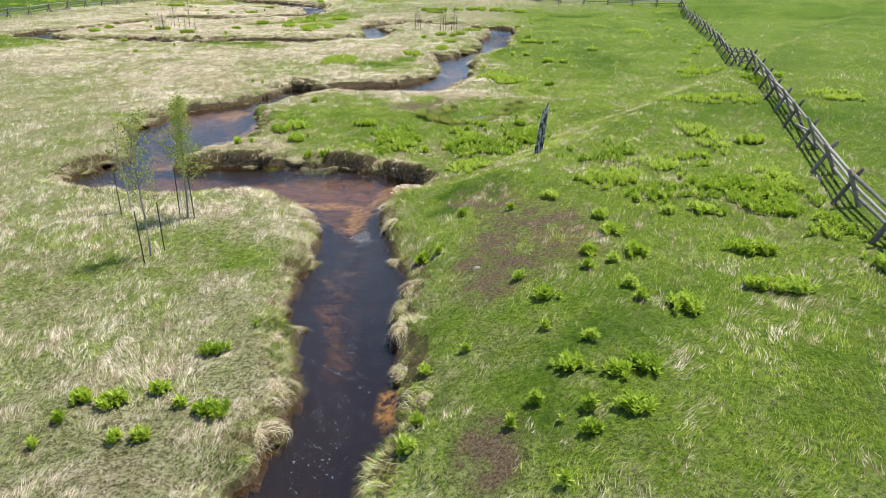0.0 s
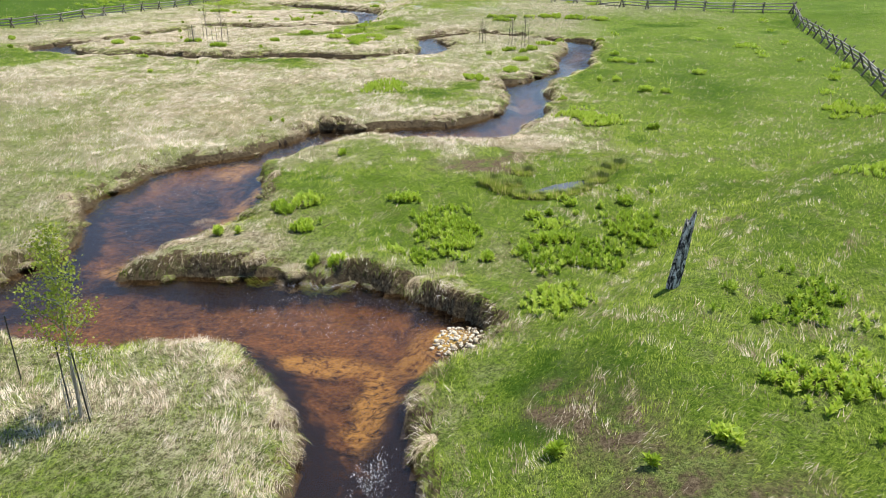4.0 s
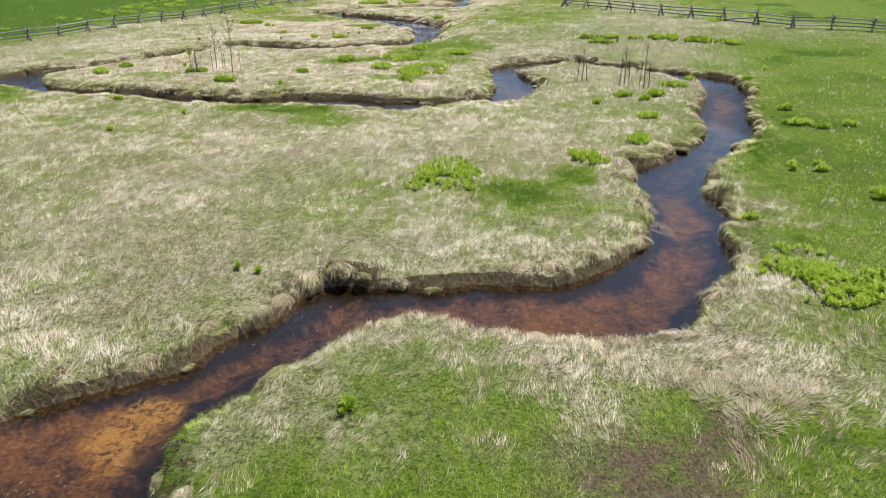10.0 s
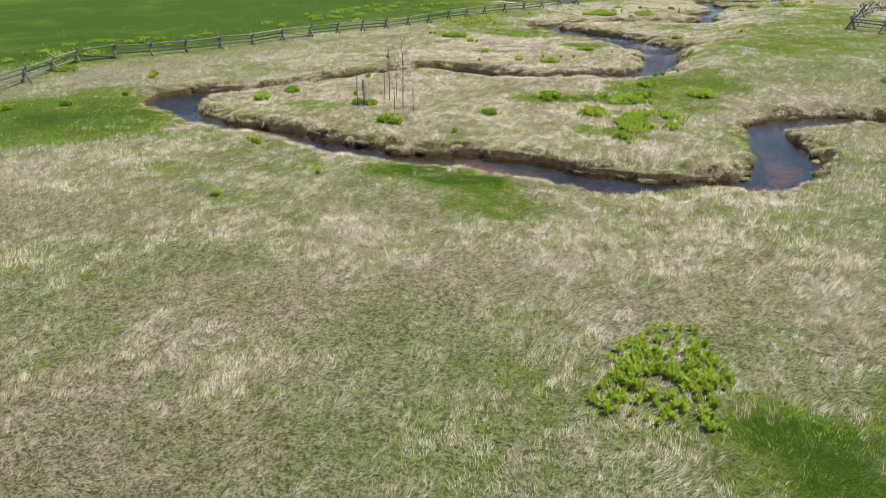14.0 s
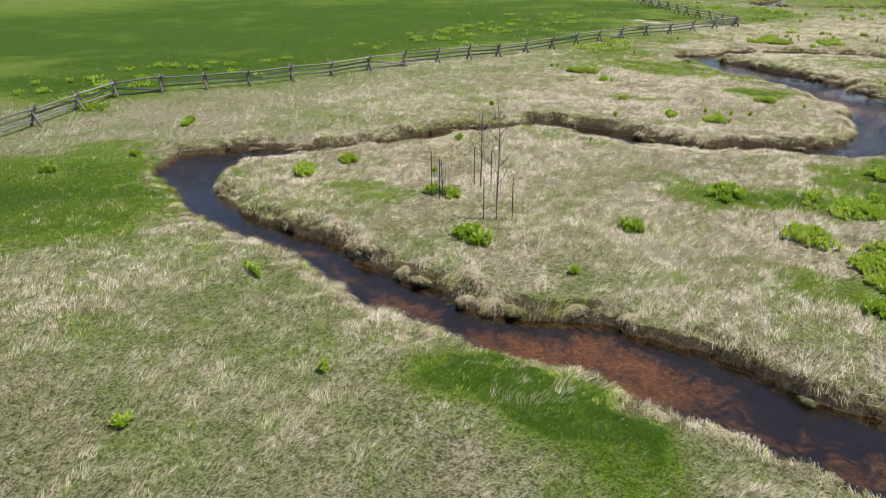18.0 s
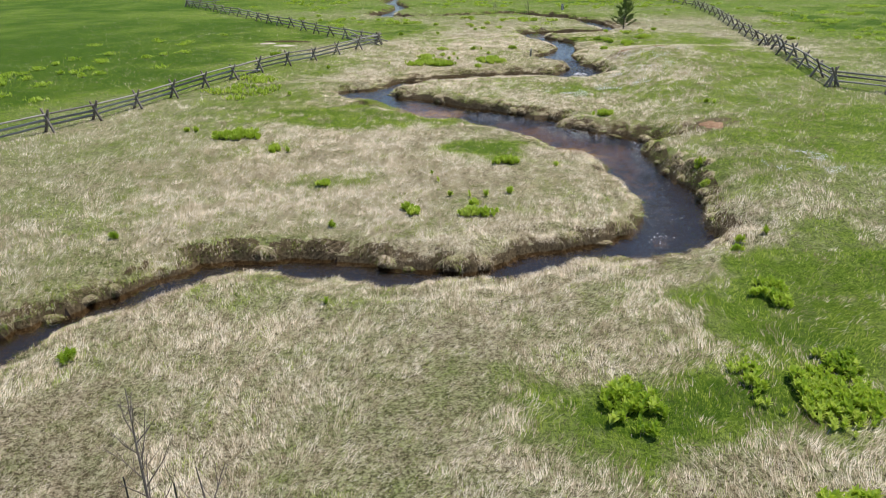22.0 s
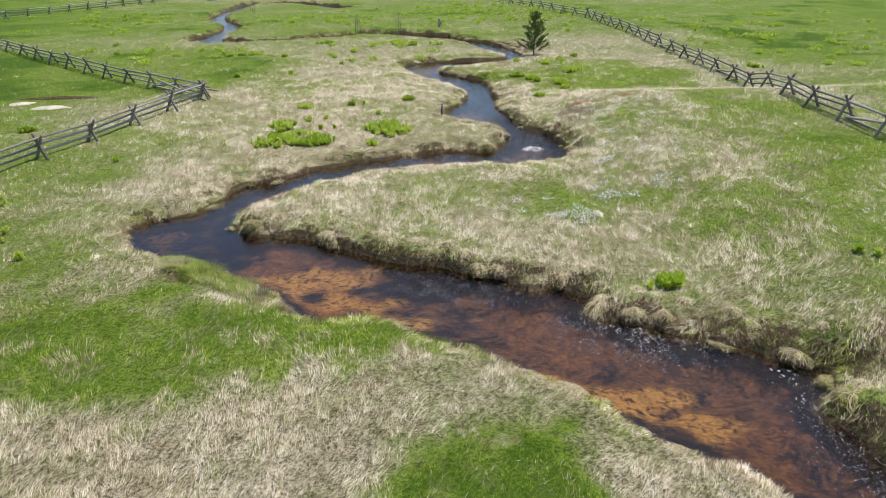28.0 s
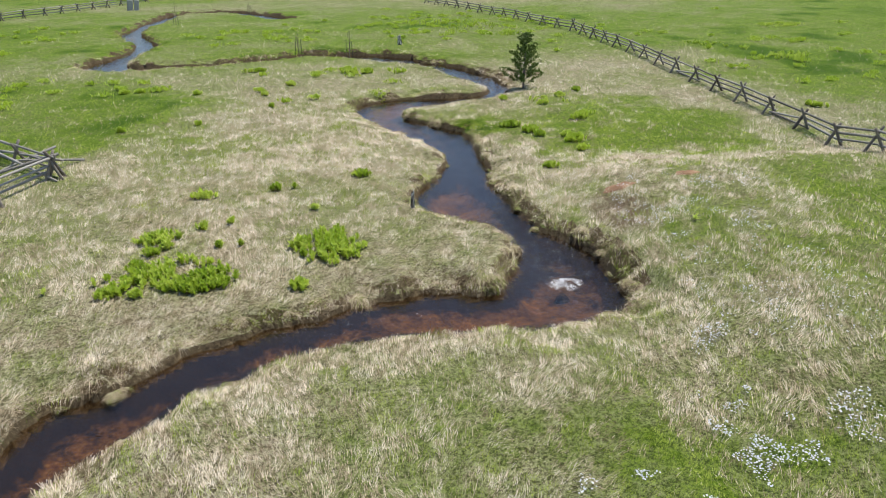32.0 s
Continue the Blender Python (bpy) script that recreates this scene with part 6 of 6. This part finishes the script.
y = np.repeat(cy, count) + gen.uniform(-0.25, 0.25, count.sum())
keep = (shore(x, y) > 0.03) & (vnoise(x, y, 0.13, 41) * 1.3 + 0.2 > gen.random(len(x)))
x, y = x[keep], y[keep]
far = lateral(x, y)
g = green_share(x, y)
local = np.clip(g + (vnoise(x, y, 0.9, 42) - 0.5) * 0.9 + (vnoise(x, y * 0.6, 0.25, 44) - 0.5) * 0.9, 0, 1)
fresh = gen.random(len(x)) < np.clip(0.53 + 1.25 * (local - 0.5), 0.03, 0.97)
# the sward lies over in swathes, its tufts each a little their own way
turn = 0.9 + 3.2 * (vnoise(x, y, 3.5, 43) - 0.5) + 3.0 * (vnoise(x, y, 0.45, 45) - 0.5) + gen.normal(0, 0.45, len(x))
k = 1 + far / 26
lng = np.where(fresh, gen.uniform(0.05, 0.11, len(x)), gen.uniform(0.09, 0.20, len(x))) * (0.7 + 0.6 * vnoise(x, y, 0.7, 47)) * (1 + far / 90)
up = np.where(fresh, gen.uniform(0.5, 0.96, len(x)), gen.uniform(0.4, 0.92, len(x)))
out = np.sqrt(1 - up * up)
root = np.stack([x, y, height(x, y) - 0.01], 1)
tip = root + np.stack([np.cos(turn) * out, np.sin(turn) * out, up], 1) * lng[:, None]
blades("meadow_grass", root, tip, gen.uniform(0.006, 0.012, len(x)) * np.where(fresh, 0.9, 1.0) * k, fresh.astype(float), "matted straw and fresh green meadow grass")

# long dry grass combed over the banks
def mat_blades(name, root, mid, tip, width, green, label, lift=0.0):
    """Arched blades of two joints, joined."""
    d = tip - root
    side = np.stack([-d[:, 1], d[:, 0], np.zeros(len(d))], 1) + gen.normal(0, 0.04, d.shape)
    side *= (width / 2 / np.maximum(np.linalg.norm(side, axis=1), 1e-6))[:, None]
    v = np.stack([root - side, root + side, mid - side * 0.8, mid + side * 0.8, tip], 1).reshape(-1, 3)
    f = (np.arange(len(d))[:, None, None] * 5 + np.array([[0, 1, 3], [0, 3, 2], [2, 3, 4]])[None]).reshape(-1, 3)
    ob = mesh_object(name, v, f, [BLADE])
    point_attr(ob, "green", np.repeat(green, 5))
    x, y = root[:, 0], root[:, 1]
    tone = 0.5 + lift + 1.6 * (vnoise(x, y, 0.16, 71) - 0.5) + 1.2 * (vnoise(x, y, 0.5, 72) - 0.5) + gen.normal(0, 0.2, len(x))
    point_attr(ob, "tone", np.repeat(np.clip(tone, 0, 1), 5))
    return tagged(ob, label, "grass", kind="stuff")


cx, cy = np.meshgrid(np.arange(-60, 12, 0.25), np.arange(6, 200, 0.25))
cx, cy = cx.ravel() + 0.125, cy.ravel() + 0.125
sd = shore(cx, cy)
ok = (sd > -0.1) & (sd < 1.1)
cx, cy, sd = cx[ok], cy[ok], sd[ok]
dens = np.interp(lateral(cx, cy), [0, 14, 26, 50, 80], [470, 400, 190, 50, 15]) * np.interp(sd + (vnoise(cx, cy, 1.7, 90) - 0.5) * 0.7, [-0.3, 0.0, 0.15, 0.5, 0.8], [0.6, 1.3, 1.3, 0.6, 0.0])
count = np.floor(dens * 0.0625 + gen.random(len(dens))).astype(int)
x = np.repeat(cx, count) + gen.uniform(-0.125, 0.125, count.sum())
y = np.repeat(cy, count) + gen.uniform(-0.125, 0.125, count.sum())
sd = shore(x, y)
keep = (sd > 0.01) & (sd < 1.1)
x, y, sd = x[keep], y[keep], sd[keep]
gx = shore(x + 0.35, y) - shore(x - 0.35, y)
gy = shore(x, y + 0.35) - shore(x, y - 0.35)
turn = np.arctan2(-gy, -gx) + (vnoise(x, y, 1.3, 46) - 0.5) * 2.6 + gen.normal(0, 0.35, len(x))
lng = gen.uniform(0.14, 0.31, len(x)) * (0.6 + 0.7 * vnoise(x, y, 1.6, 49)) * (1 + lateral(x, y) / 80)
z = height(x, y)
flat = np.stack([np.cos(turn), np.sin(turn), np.zeros(len(x))], 1)
rise = gen.uniform(0.08, 0.34, len(x)) * lng
root = np.stack([x, y, z - 0.01], 1)
mid = root + flat * (lng * 0.5)[:, None]
mid[:, 2] = np.maximum(z + rise, height(mid[:, 0], mid[:, 1]) + 0.02)
tip = mid + flat * (lng * 0.45)[:, None]
tip[:, 2] = np.maximum(np.maximum(mid[:, 2] - gen.uniform(0.1, 0.75, len(x)) * lng, height(tip[:, 0], tip[:, 1]) + 0.01), WATER_Z - 0.015)
local = np.clip(0.34 + 0.7 * (green_share(x, y) - 0.35) + (vnoise(x, y, 1.3, 48) - 0.5) * 0.9 + (vnoise(x, y, 0.4, 50) - 0.5) * 0.4, 0, 1)
mat_blades("bank_grass", root, mid, tip, gen.uniform(0.004, 0.009, len(x)) * (1 + lateral(x, y) / 30), (gen.random(len(x)) < local).astype(float), "long dead grass combed over the stream banks", -0.27)
